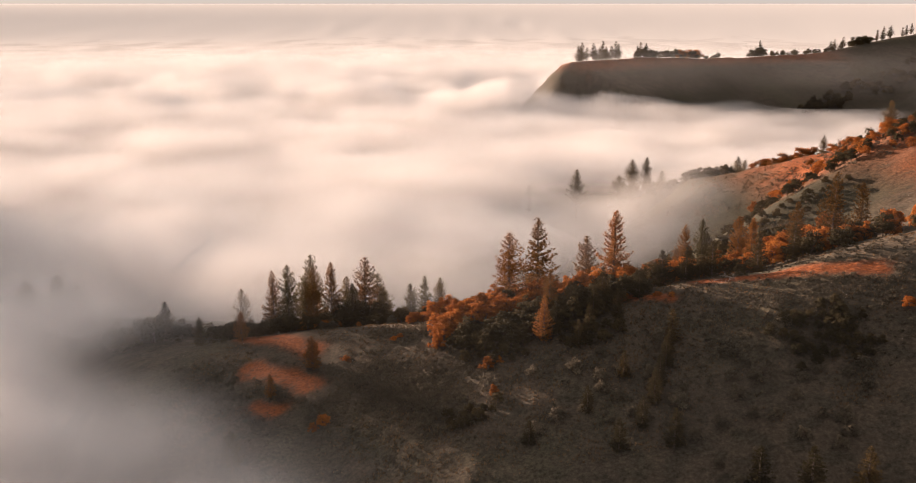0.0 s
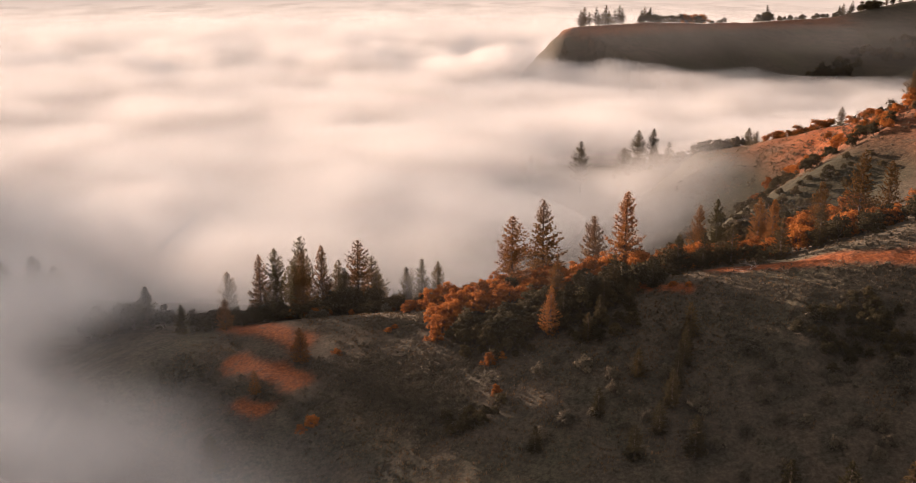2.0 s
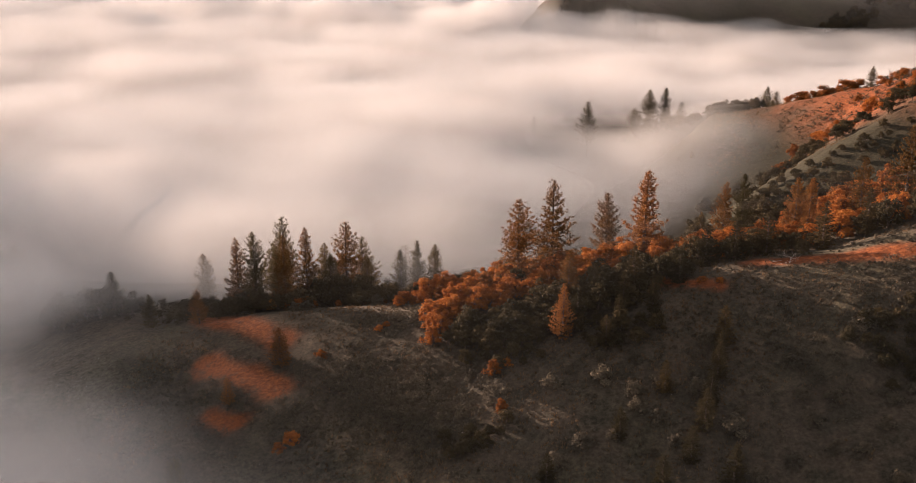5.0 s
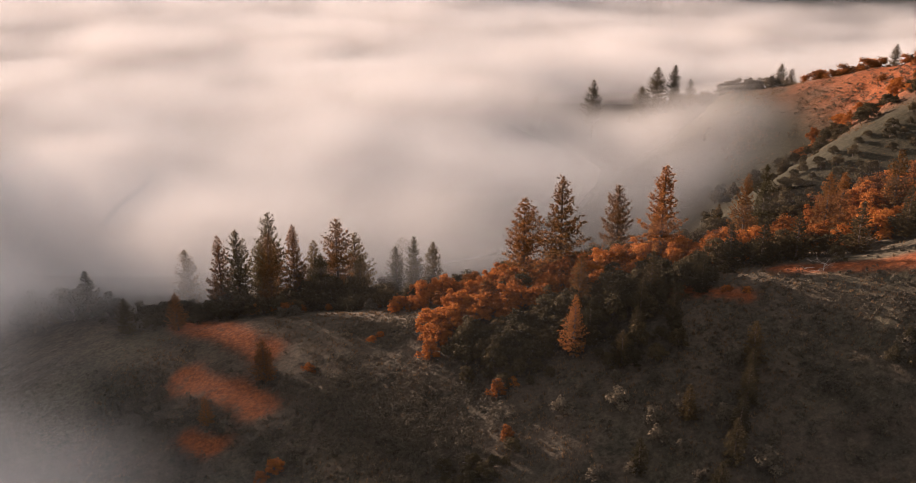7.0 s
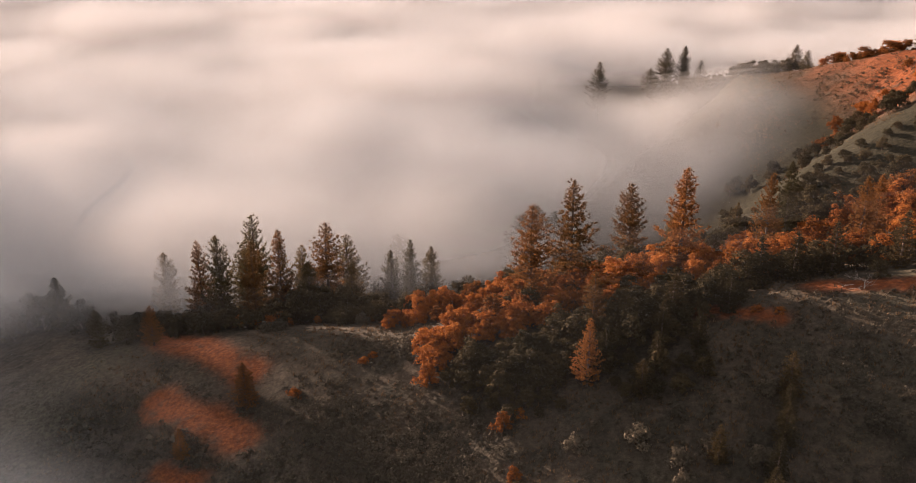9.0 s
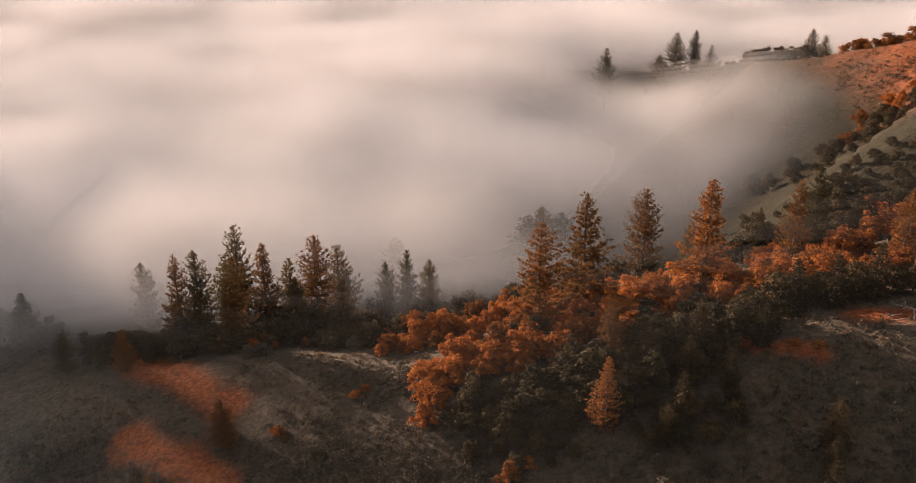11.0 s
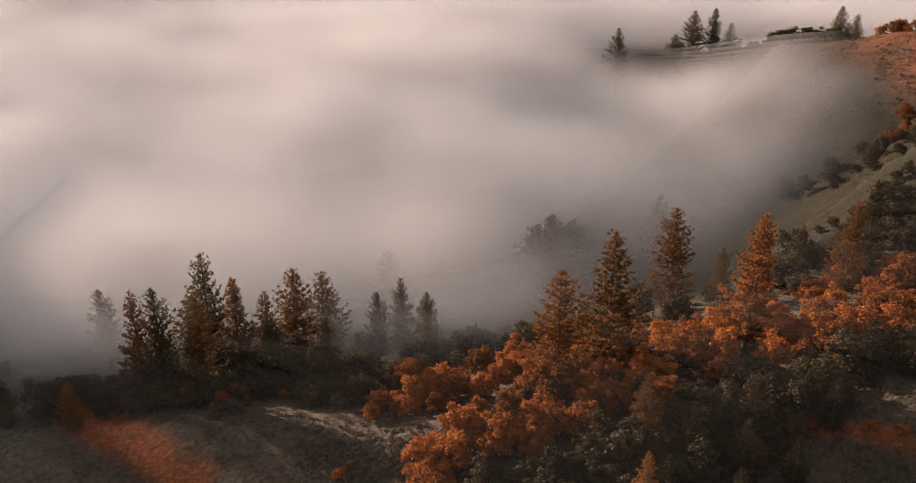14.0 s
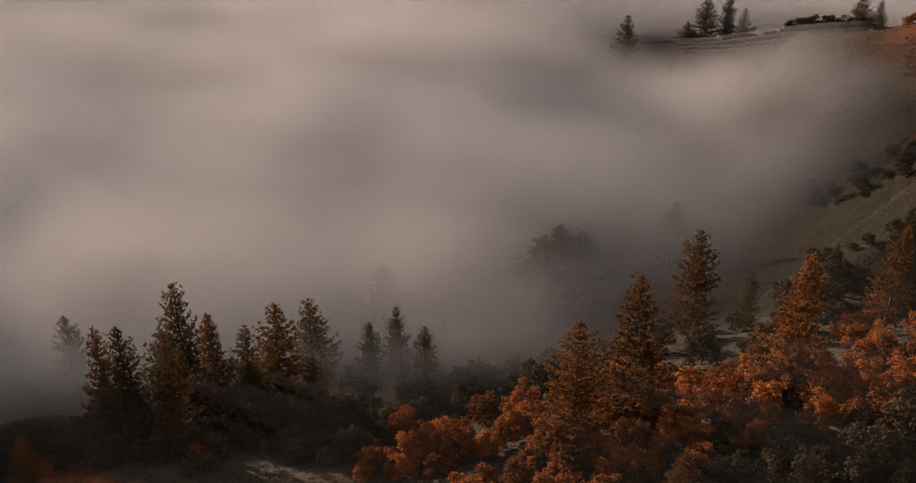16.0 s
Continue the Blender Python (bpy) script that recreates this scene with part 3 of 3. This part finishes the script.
pines([(-80.1, 339.5, 87.1, 1.25, 0), (-48.9, 304.6, 90, 1.35, 2), (-60.4, 289.9, 82.3, 1.2, 1)], "small pine with sun-rust coloured needles alone on the grass slope", "small pines on the slope", SUN_RUST_PINES)
pines([(-97.8, 347.4, 82, 1.25, 2), (-66.5, 259.8, 77, 1.2, 0), (-118.3, 372.1, 80.1, 1.2, 4)],
      "small bushy dark pine alone on the grass slope", "small pines on the slope")
pines([(67, 462, 74.5, 1.1, 2), (25, 447, 71, 1.7, 4), (31, 450, 73, 1.7, 2), (38, 452, 70, 1.7, 0), (-21, 440, 66, 1.2, 0), (48, 645, 76, 1.0, 0), (117.7, 530, 83, 1.5, 2), (-181, 418, 78, 1.3, 4), (-196, 420, 75, 1.4, 0), (-171, 416, 74.5, 1.4, 2)],
      "pine half sunk in the fog", "pines in the fog")
pines([(75.9, 607, 92.4, 1.1, 3), (104.3, 618, 86.8, 1.7, 2), (114, 626, 96, 1.35, 2), (122.4, 622, 98, 1.05, 1), (117.6, 604, 80.8, 2.0, 4), (124.4, 606, 83, 1.9, 2), (108, 622, 82, 1.7, 0), (139, 650, 84, 1.2, 4), (182.5, 625, 98, 1.2, 2), (180, 600, 100, 1.2, 4)],
      "dark pine at the end of the middle spur", "pines on the middle spur")


def scatter(count, spots, shapes, tall, low, high, label, category, group, wide=(0.85, 1.2), apart=3.0, sunk=0.2):
    """Plants at random along a band: spots are rows of x, y, half width of the band."""
    placed = []
    tries = 0
    while len(placed) < count and tries < count * 30:
        tries += 1
        i = rng.randrange(len(spots) - 1)
        s = rng.random()
        x, y, w = (a + (b - a) * s for a, b in zip(spots[i], spots[i + 1]))
        x, y = x + rng.uniform(-w, w), y + rng.uniform(-w, w)
        if any((x - p) ** 2 + (y - q) ** 2 < apart * apart for p, q in placed):
            continue
        placed.append((x, y))
        plant(shapes, tall, x, y, rng.uniform(low, high), rng.uniform(*wide), label, category, group, sunk)


RUST = "autumn oak with rust-orange leaves on the ridge"
DIM = "dark evergreen oak in the shade of the slope"
scatter(40, [(-4, 306, 4), (8, 312, 7), (22, 319, 8), (40, 324, 9)], OAKS, 8, 5, 8.5, RUST, "oak tree", "autumn oaks", wide=(0.9, 1.25), apart=3.3)
scatter(5, [(-6, 297, 2), (-4, 306, 3)], OAKS, 8, 5, 7.5, RUST, "oak tree", "autumn oaks", wide=(0.9, 1.2), apart=3)
scatter(30, [(1, 297, 3), (12, 295, 6), (25, 296, 7)], DARKS, 8, 4.5, 8, DIM, "oak tree", "evergreen oaks", apart=3)
scatter(10, [(4, 288, 3), (10, 284, 4), (18, 286, 4)], DARKS, 8, 3, 5, DIM, "oak tree", "evergreen oaks", apart=3)
scatter(10, [(4, 308, 9), (24, 314, 9), (42, 318, 8)], DARKS, 8, 4, 7.5, DIM, "oak tree", "evergreen oaks", apart=5)
scatter(36, [(46, 326, 7), (80, 328, 8), (110, 328, 10), (150, 342, 16)], OAKS, 8, 5.5, 9.5, RUST, "oak tree", "autumn oaks", wide=(0.9, 1.3), apart=3.8)
scatter(34, [(28, 298, 6), (42, 303, 8), (56, 308, 6)], DARKS, 8, 4.5, 8, DIM, "oak tree", "evergreen oaks", wide=(0.9, 1.3), apart=3.2)
scatter(12, [(34, 287, 5), (46, 283, 6)], DARKS, 8, 3, 6, DIM, "oak tree", "evergreen oaks", wide=(0.9, 1.2), apart=4)
YOUNG = "young dark pine among the bushes of the slope"
pines([(37, 281, 104, 1.4, 0), (31, 290, 107, 1.4, 1), (43, 293, 111, 1.4, 2), (50, 290, 110, 1.5, 0), (36, 298, 111, 1.4, 1), (47, 301, 115, 1.4, 2), (58.4, 298.9, 114.5, 1.5, 0), (41, 287, 107, 1.5, 1),
       (68, 311, 118, 1.5, 2), (76, 311, 119, 1.5, 1), (85, 312, 121, 1.4, 0), (100, 311, 124, 1.5, 2), (112, 313, 127, 1.4, 1)], YOUNG, "young pines", YOUNG_PINES)
DEEP = "dark pine in a fold of the shaded slope"
pines([(63.8, 273, 110, 1.5, 0), (60.2, 263, 105, 1.6, 1), (62, 268, 106, 1.5, 2), (54.6, 250.4, 100, 1.6, 2), (57, 256, 102, 1.5, 0), (57.3, 235.4, 95, 1.6, 1), (43.2, 237.9, 91, 1.7, 0), (36.4, 253, 94, 1.6, 2), (19.5, 245.2, 87, 1.7, 1),
       (74.4, 217.4, 93, 1.6, 0), (85, 211.4, 96, 1.6, 2), (97.8, 210.1, 96.5, 1.6, 1), (50, 243, 95, 1.6, 2), (48, 262, 101, 1.5, 1)], DEEP, "young pines", YOUNG_PINES)
pines([(26.9, 287.2, 110, 1.0, 0), (30, 303, 113, 1.1, 2)], "young pine with sun-rust coloured needles among evergreen oaks", "young pines", SUN_RUST_PINES)
scatter(9, [(-17, 331, 2.5), (-6, 329, 4)], OAKS, 8, 2.6, 4.8, "rust-orange bush at the edge of the crest grass", "bush", "autumn bushes of the crest", wide=(1.0, 1.3), apart=2.4)
for x, y, h in ((9, 280, 4.5), (10.6, 266.8, 3.6), (-41, 272.5, 4.5), (-44, 271, 3.5), (129, 264, 4)):
    plant(OAKS, 8, x, y, h, 1.1, "small rust-topped oak alone on the shaded slope", "oak tree", "small oaks on the slope")
scatter(12, [(11, 262, 3), (6, 258, 3), (0, 260, 3)], DARKS, 8, 2.6, 4.4, "dark brown bush on the grass slope", "bush", "bushes of the slope", apart=2.4)
scatter(34, [(64, 317, 4), (95, 318, 5), (125, 322, 6), (150, 335, 12)], DARKS, 8, 5, 8.5, DIM, "oak tree", "evergreen oaks", wide=(0.9, 1.3), apart=3.2)
scatter(34, [(93, 263, 4), (106, 265, 7), (112, 256, 7), (98, 256, 5)], DARKS, 8, 2.8, 5.2, "dark brown bush in a fold of the grass slope", "bush", "bushes of the slope", apart=3)
scatter(26, [(60, 385, 14), (100, 395, 14), (140, 395, 16)], DARKS, 8, 6, 10, "dark evergreen oak in the wooded gully", "oak tree", "evergreen oaks", apart=4)
# bushes added to darken the gully side, which is smooth grass in shade
scatter(40, [(104, 408, 7), (132, 416, 9), (168, 424, 11)], DARKS, 8, 2.6, 5, "dark low bush added for shade on the side of the wooded gully", "bush", "bushes of the gully", wide=(1.0, 1.5), apart=3)
scatter(34, [(95, 370, 20), (150, 372, 26)], OAKS, 8, 7, 12, "autumn oak with rust-orange leaves in the wooded gully", "oak tree", "autumn oaks", apart=4.5)
scatter(34, [(-88, 349, 4), (-60, 346, 5), (-36, 347, 6), (-12, 347, 6)], DARKS, 8, 3.5, 6.5, "dark evergreen bush under the pines", "bush", "undergrowth of the grove", apart=2.8)
scatter(9, [(-75, 346, 3), (-45, 344, 4), (-12, 343, 4)], OAKS, 8, 2.5, 5, "rust-orange bush at the foot of the pines", "bush", "undergrowth of the grove", apart=4)
scatter(26, [(-80, 358, 6), (-45, 362, 9), (-10, 364, 9)], DARKS, 8, 5, 8, "dark evergreen bush under the pines", "bush", "undergrowth of the grove", apart=3.5)
scatter(12, [(-78, 360, 4), (-55, 362, 6), (-30, 360, 6)], DARKS, 8, 6.5, 9.5, "dark evergreen oak under the pines of the grove", "oak tree", "undergrowth of the grove", wide=(0.8, 1.0), apart=3.2)
scatter(8, [(-44, 352, 3), (-29, 353, 4)], DARKS, 8, 9, 11.5, "tall dark evergreen oak at the edge of the grove", "oak tree", "undergrowth of the grove", wide=(0.75, 0.95), apart=3)
scatter(30, [(-84, 352, 3), (-55, 351, 5), (-30, 351, 5), (-8, 352, 5)], DARKS, 8, 4.5, 7.2, "dark evergreen bush under the pines", "bush", "undergrowth of the grove", apart=2.6)
scatter(9, [(-34, 341, 3), (-13, 338, 3)], DARKS, 8, 4.5, 6.5, "dark evergreen bush on the crest of the ridge", "bush", "undergrowth of the grove", apart=2.6)
scatter(3, [(-12, 432, 8), (0, 440, 8)], DARKS, 8, 8, 10, "dark tree dimmed by the fog behind the ridge", "tree", "trees under the fog", apart=6)
scatter(56, [(-6, 338, 8), (20, 338, 12), (60, 340, 14), (90, 345, 12)], OAKS, 8, 5.5, 9, "autumn oak with rust-orange leaves behind the crest", "oak tree", "autumn oaks", apart=4)
scatter(24, [(-15, 372, 9), (30, 365, 14), (70, 370, 14)], DARKS, 8, 6, 10, "dark evergreen oak on the fog side of the ridge", "oak tree", "evergreen oaks", apart=5)
scatter(44, [(20, 262, 16), (62, 262, 18), (100, 245, 18), (75, 235, 16)], SHRUBS, 3, 2, 4.2, "dark brown shrub on the shaded grass slope", "shrub", "shrubs on the slope", apart=4)
scatter(5, [(-92, 352, 3), (-85, 358, 5)], DARKS, 8, 6.5, 9, "dark evergreen oak at the edge of the fog", "oak tree", "evergreen oaks", apart=4)
scatter(10, [(-112, 372, 6), (-130, 378, 8), (-150, 388, 8)], DARKS, 8, 8, 11.5, "dark oak dimmed by the fog", "oak tree", "evergreen oaks", apart=5)
GULLY_BUSH = "bushes of the gully"
scatter(44, [(150, 478, 10), (180, 466, 15), (225, 452, 18)], FAR_RUST, 8, 3.5, 7, "rusty autumn bush in the gully of the middle spur", "bush", GULLY_BUSH, apart=4)
scatter(60, [(112, 462, 12), (140, 462, 15), (176, 462, 14), (220, 458, 16)], DARKS, 8, 3.5, 7, "dark evergreen bush in the gully of the middle spur", "bush", GULLY_BUSH, apart=3.6)
scatter(7, [(190, 500, 12), (218, 478, 12)], FAR_RUST, 8, 2.5, 5, "rusty autumn bush on the grass of the middle spur", "bush", "bushes of the middle spur", apart=8)
HEDGE = "bushes of the middle spur"
scatter(14, [(172, 560, 3), (186, 541, 4), (197, 528, 4)], FAR_RUST, 8, 5, 8, "rusty autumn bush on the crest of the middle spur", "bush", HEDGE, wide=(1.0, 1.4), apart=2.5, sunk=1.2)
scatter(5, [(202, 520, 4), (216, 500, 4)], FAR_RUST, 8, 4, 7, "rusty autumn bush on the crest of the middle spur", "bush", HEDGE, apart=5, sunk=0.8)
scatter(5, [(200, 522, 4), (215, 503, 4)], FAR_OAKS, 8, 4, 7, "dark bush on the crest of the middle spur", "bush", HEDGE, apart=5, sunk=0.8)
scatter(16, [(222, 488, 5), (232, 468, 6), (246, 455, 8)], FAR_RUST, 8, 5, 9, "rusty autumn bush on the crest of the middle spur", "bush", HEDGE, apart=3.5, sunk=0.8)
scatter(34, [(96, 604, 6), (110, 604, 6), (128, 602, 4), (146, 597, 4), (156, 578, 3), (160, 566, 3)], DARKS, 8, 5, 9, "dark bush on the crest of the middle spur", "bush", HEDGE, apart=3, sunk=1)
pines([(199, 524, 126, 1.3, 2), (221, 496, 148, 1.2, 4)], "dark pine on the crest of the middle spur", "pines on the middle spur")
SKYLINE = "trees of the far ridge"
PINE_LINE, OAK_LINE = "dark pine on the skyline of the far ridge", "dark oak on the skyline of the far ridge"
scatter(5, [(84, 1040, 3), (112, 1075, 4)], FAR_PINES, 20, 12, 19, PINE_LINE, "pine tree", SKYLINE, wide=(1.1, 1.4), apart=7, sunk=1)
scatter(13, [(131, 1097, 4), (152, 1110, 4), (185, 1131, 4)], FAR_PINES, 20, 14, 23, PINE_LINE, "pine tree", SKYLINE, wide=(1.2, 1.5), apart=3.5, sunk=1)
scatter(4, [(199, 1139, 3), (222, 1153, 3)], FAR_PINES, 20, 14, 19, PINE_LINE, "pine tree", SKYLINE, wide=(1.2, 1.5), apart=4, sunk=1)
scatter(16, [(205, 1143, 4), (238, 1162, 4), (288, 1187, 4)], FAR_OAKS, 8, 7, 13, OAK_LINE, "oak tree", SKYLINE, apart=4, sunk=0.8)
scatter(4, [(262, 1174, 3), (288, 1187, 3)], FAR_RUST, 8, 9, 14, "rusty oak on the skyline of the far ridge", "oak tree", SKYLINE, apart=6, sunk=0.8)
scatter(5, [(300, 1193, 3), (320, 1204, 3)], FAR_OAKS, 8, 4, 7, OAK_LINE, "oak tree", SKYLINE, apart=4, sunk=0.8)
plant(FAR_PINES, 20, 376, 1229, 20, 1.3, PINE_LINE, "pine tree", SKYLINE)
scatter(4, [(362, 1224, 3), (384, 1232, 3)], FAR_OAKS, 8, 8, 14, OAK_LINE, "oak tree", SKYLINE, apart=5, sunk=0.8)
scatter(18, [(393, 1235, 4), (440, 1253, 4), (500, 1278, 4)], FAR_OAKS, 8, 4.5, 8.5, OAK_LINE, "oak tree", SKYLINE, apart=5, sunk=0.8)
scatter(5, [(465, 1262, 4), (500, 1278, 4)], FAR_PINES, 20, 11, 16, PINE_LINE, "pine tree", SKYLINE, wide=(1.2, 1.5), apart=6, sunk=1)
scatter(9, [(508, 1282, 4), (541, 1297, 5)], FAR_OAKS, 8, 8, 13, OAK_LINE, "oak tree", SKYLINE, apart=4, sunk=0.8)
scatter(8, [(548, 1300, 4), (615, 1330, 6)], FAR_PINES, 20, 13, 20, PINE_LINE, "pine tree", SKYLINE, wide=(1.1, 1.4), apart=6, sunk=1)
scatter(24, [(390, 1082, 9), (415, 1106, 12), (450, 1132, 16)], FAR_OAKS, 8, 7, 12, "dark oak in a fold of the far hillside", "oak tree", "trees of the far hillside", apart=5, sunk=1)
scatter(22, [(460, 1140, 14), (504, 1156, 14), (560, 1215, 24)], FAR_OAKS, 8, 7, 12, "dark oak in a fold of the far hillside", "oak tree", "trees of the far hillside", apart=5, sunk=1)
for x, y, h in ((-49, 336, 3), (-46, 338, 3.6), (-24, 335, 3)):
    plant(SHRUBS, 3, x, y, h, 1.1, "low brown shrub at the edge of the grass", "shrub", "shrubs on the slope")


def bough(verts, faces, p, d, length, r, depth, rng):
    """A bare branch that forks."""
    q = p + d * length
    limb(verts, faces, [p, p.lerp(q, 0.5) + Vector((rng.uniform(-.1, .1), rng.uniform(-.1, .1), 0.05)) * length, q], [r, r * 0.75, r * 0.5], 5)
    if depth:
        for _ in range(rng.choice((2, 3))):
            e = (d + Vector((rng.gauss(0, .55), rng.gauss(0, .55), rng.gauss(0.1, .4)))).normalized()
            bough(verts, faces, q, e, length * rng.uniform(0.55, 0.8), r * 0.55, depth - 1, rng)


def bare_tree(x, y, high, seed):
    """A leafless tree."""
    r = random.Random(seed)
    root = new("bare_tree")
    tv, tf = [], []
    top = Vector((r.uniform(-.4, .4), r.uniform(-.4, .4), high * 0.4))
    limb(tv, tf, [Vector((0, 0, -0.4)), top * 0.5, top], [0.24, 0.19, 0.15], 7)
    part("trunk", mesh_of("trunk", tv, tf, BARK), root)
    for k in range(5):
        wv, wf = [], []
        a = 1.26 * k + r.uniform(-.3, .3)
        bough(wv, wf, top * r.uniform(0.7, 1.0), Vector((math.cos(a) * 0.7, math.sin(a) * 0.7, 0.8)).normalized(), high * 0.24, 0.1, 3, r)
        part("limb", mesh_of("limb", wv, wf, BARK), root)
    root.matrix_basis = pose(x, y, ground_at(x, y), 0, 0, r.uniform(0, 360))
    return tagged(root, "leafless dark tree with forked bare branches", "tree", "bare trees")


for k, (x, y, h) in enumerate(((-24.5, 371, 11), (-14, 377, 9), (-44, 362, 9), (70, 338, 11), (76, 342, 12), (66, 345, 10), (205, 517, 8))):
    bare_tree(x, y, h, 90 + k)


def dead_wood(name, x, y, length, r, turn, label):
    """A fallen weathered stem with a few stubs."""
    g = random.Random(int(x * 10))
    root = new(name)
    for k in range(4):
        wv, wf = [], []
        a = g.uniform(-.5, .5) if k else 0.0
        s = length * (1.0 if k == 0 else g.uniform(0.3, 0.6))
        p = Vector((0, 0, r)) if k == 0 else Vector((length * g.uniform(0.1, 0.6), 0, r))
        d = Vector((math.cos(a), math.sin(a), 0.0 if k == 0 else g.uniform(0.05, 0.5))).normalized()
        bough(wv, wf, p, d, s, r if k == 0 else r * 0.5, 0 if k == 0 else 1, g)
        part("stem" if k == 0 else "branch", mesh_of("wood", wv, wf, DEAD_WOOD), root)
    root.matrix_basis = pose(x, y, ground_at(x, y) - 0.05, 0, 0, turn)
    return tagged(root, label, "dead wood", "dead wood")


for k, (x, y, n) in enumerate(((84, 300, 5), (87, 299, 4), (89, 301, 4.5), (86, 302, 3.5), (-2, 262, 4), (1, 264, 3), (112, 272, 5), (115, 274, 4))):
    dead_wood("fallen_branch", x, y, n, 0.13, 67 * k, "pale weathered fallen branch on the grass")
# a small pale thing of unknown kind, built as a log
dead_wood("pale_thing", 161, 556, 3.6, 0.3, 150, "small pale thing on the crest of the middle spur, built as a log")
for x, y, h in ((3, 370, 10.5), (7, 373, 8.5), (0, 374, 8)):
    plant(DARKS, 8, x, y, h, 0.9, "dark evergreen oak alone behind the ridge, dimmed by the fog", "oak tree", "evergreen oaks")
plant(DARKS, 8, 92, 304, 5, 0.9, "small dark tree beside the fallen branches", "tree", "evergreen oaks")
for x, y, h in ((-37.3, 305, 2.2), (-22, 311.5, 1.8), (-20, 313, 1.6), (-52, 313, 1.4), (12.4, 283, 2), (55, 303, 1.6), (64, 297, 1.7), (68, 295, 1.5)):
    plant(GOLDS, 3, x, y, h, 1.2, "yellow autumn shrub on the grass slope", "shrub", "yellow shrubs")


def scrub(count, spots, low, high, seed, mat=None):
    """Low brushwood in one mesh: too many small clumps to count."""
    r = random.Random(seed)
    lv, lf = [], []
    at = []
    for _ in range(count):
        i, s = r.randrange(len(spots) - 1), r.random()
        x, y, w = (a + (b - a) * s for a, b in zip(spots[i], spots[i + 1]))
        at.append((x + r.gauss(0, 0.55) * w, y + r.gauss(0, 0.55) * w))
    bare = russet_sun_grass(np.array([p[0] for p in at]), np.array([p[1] for p in at])) > 0.4
    at = [p for p, b in zip(at, bare) if not b or p[1] > 400]
    zs = land(np.array([p[0] for p in at]), np.array([p[1] for p in at]))
    for (x, y), z in zip(at, zs):
        h = r.uniform(low, high)
        lobe(lv, lf, Vector((x, y, float(z) + h * 0.35)), h * r.uniform(0.55, 0.8), 34, 0.22, r, 0.75)
    return tagged(new("brushwood", mesh_of("brushwood", lv, lf, mat or BRUSH)), "low grey-brown brushwood on the grass slope", "shrub", kind="stuff")


def grass(count, x0, x1, y0, y1, seed):
    """Tufts of dry grass in one mesh."""
    r = random.Random(seed)
    at = [(r.uniform(x0, x1), r.uniform(y0, y1)) for _ in range(count)]
    keep = swell(np.array([p[0] for p in at]), np.array([p[1] for p in at]), 17, 21, 3, 0.6)
    at = [p for p, k in zip(at, keep) if k > r.uniform(-0.5, 0.5)]
    at = [p for p, k in zip(at, russet_sun_grass(np.array([p[0] for p in at]), np.array([p[1] for p in at]))) if k < 0.4 or p[1] > 400]
    zs = land(np.array([p[0] for p in at]), np.array([p[1] for p in at]))
    gv, gf = [], []
    for (x, y), z in zip(at, zs):
        h = r.uniform(0.25, 0.75)
        for _ in range(6):
            a, w = r.uniform(0, 6.28), r.uniform(0.06, 0.14)
            px, py = x + r.uniform(-.3, .3), y + r.uniform(-.3, .3)
            n = len(gv)
            gv += [(px - w * math.sin(a), py + w * math.cos(a), float(z) - 0.1), (px + w * math.sin(a), py - w * math.cos(a), float(z) - 0.1),
                   (px + h * 0.6 * math.cos(a), py + h * 0.6 * math.sin(a), float(z) + h)]
            gf.append((n, n + 1, n + 2))
    return tagged(new("dry_grass", mesh_of("dry_grass", gv, gf, STRAW)), "tufts of dry straw-coloured grass on the slope", "grass", kind="stuff")


grass(16000, -95, 150, 235, 345, 81)
grass(7000, 120, 240, 440, 590, 82)
scrub(1100, [(-90, 310, 18), (-75, 300, 22), (-45, 285, 26), (-15, 285, 24), (5, 275, 18)], 0.6, 2.3, 51)
scrub(750, [(-34, 296, 9), (-22, 286, 12), (-10, 274, 12), (0, 262, 12)], 0.7, 2.2, 55)
scrub(900, [(60, 270, 30), (100, 268, 26), (135, 275, 26)], 0.6, 2.2, 52)
scrub(260, [(-28, 319, 5), (-16, 316, 6), (-8, 312, 6)], 0.4, 1.2, 56)
scrub(500, [(40, 270, 30), (100, 290, 20), (140, 290, 20)], 0.4, 1.0, 53)
scrub(500, [(150, 520, 30), (200, 490, 25), (200, 450, 25)], 0.7, 2.4, 54)
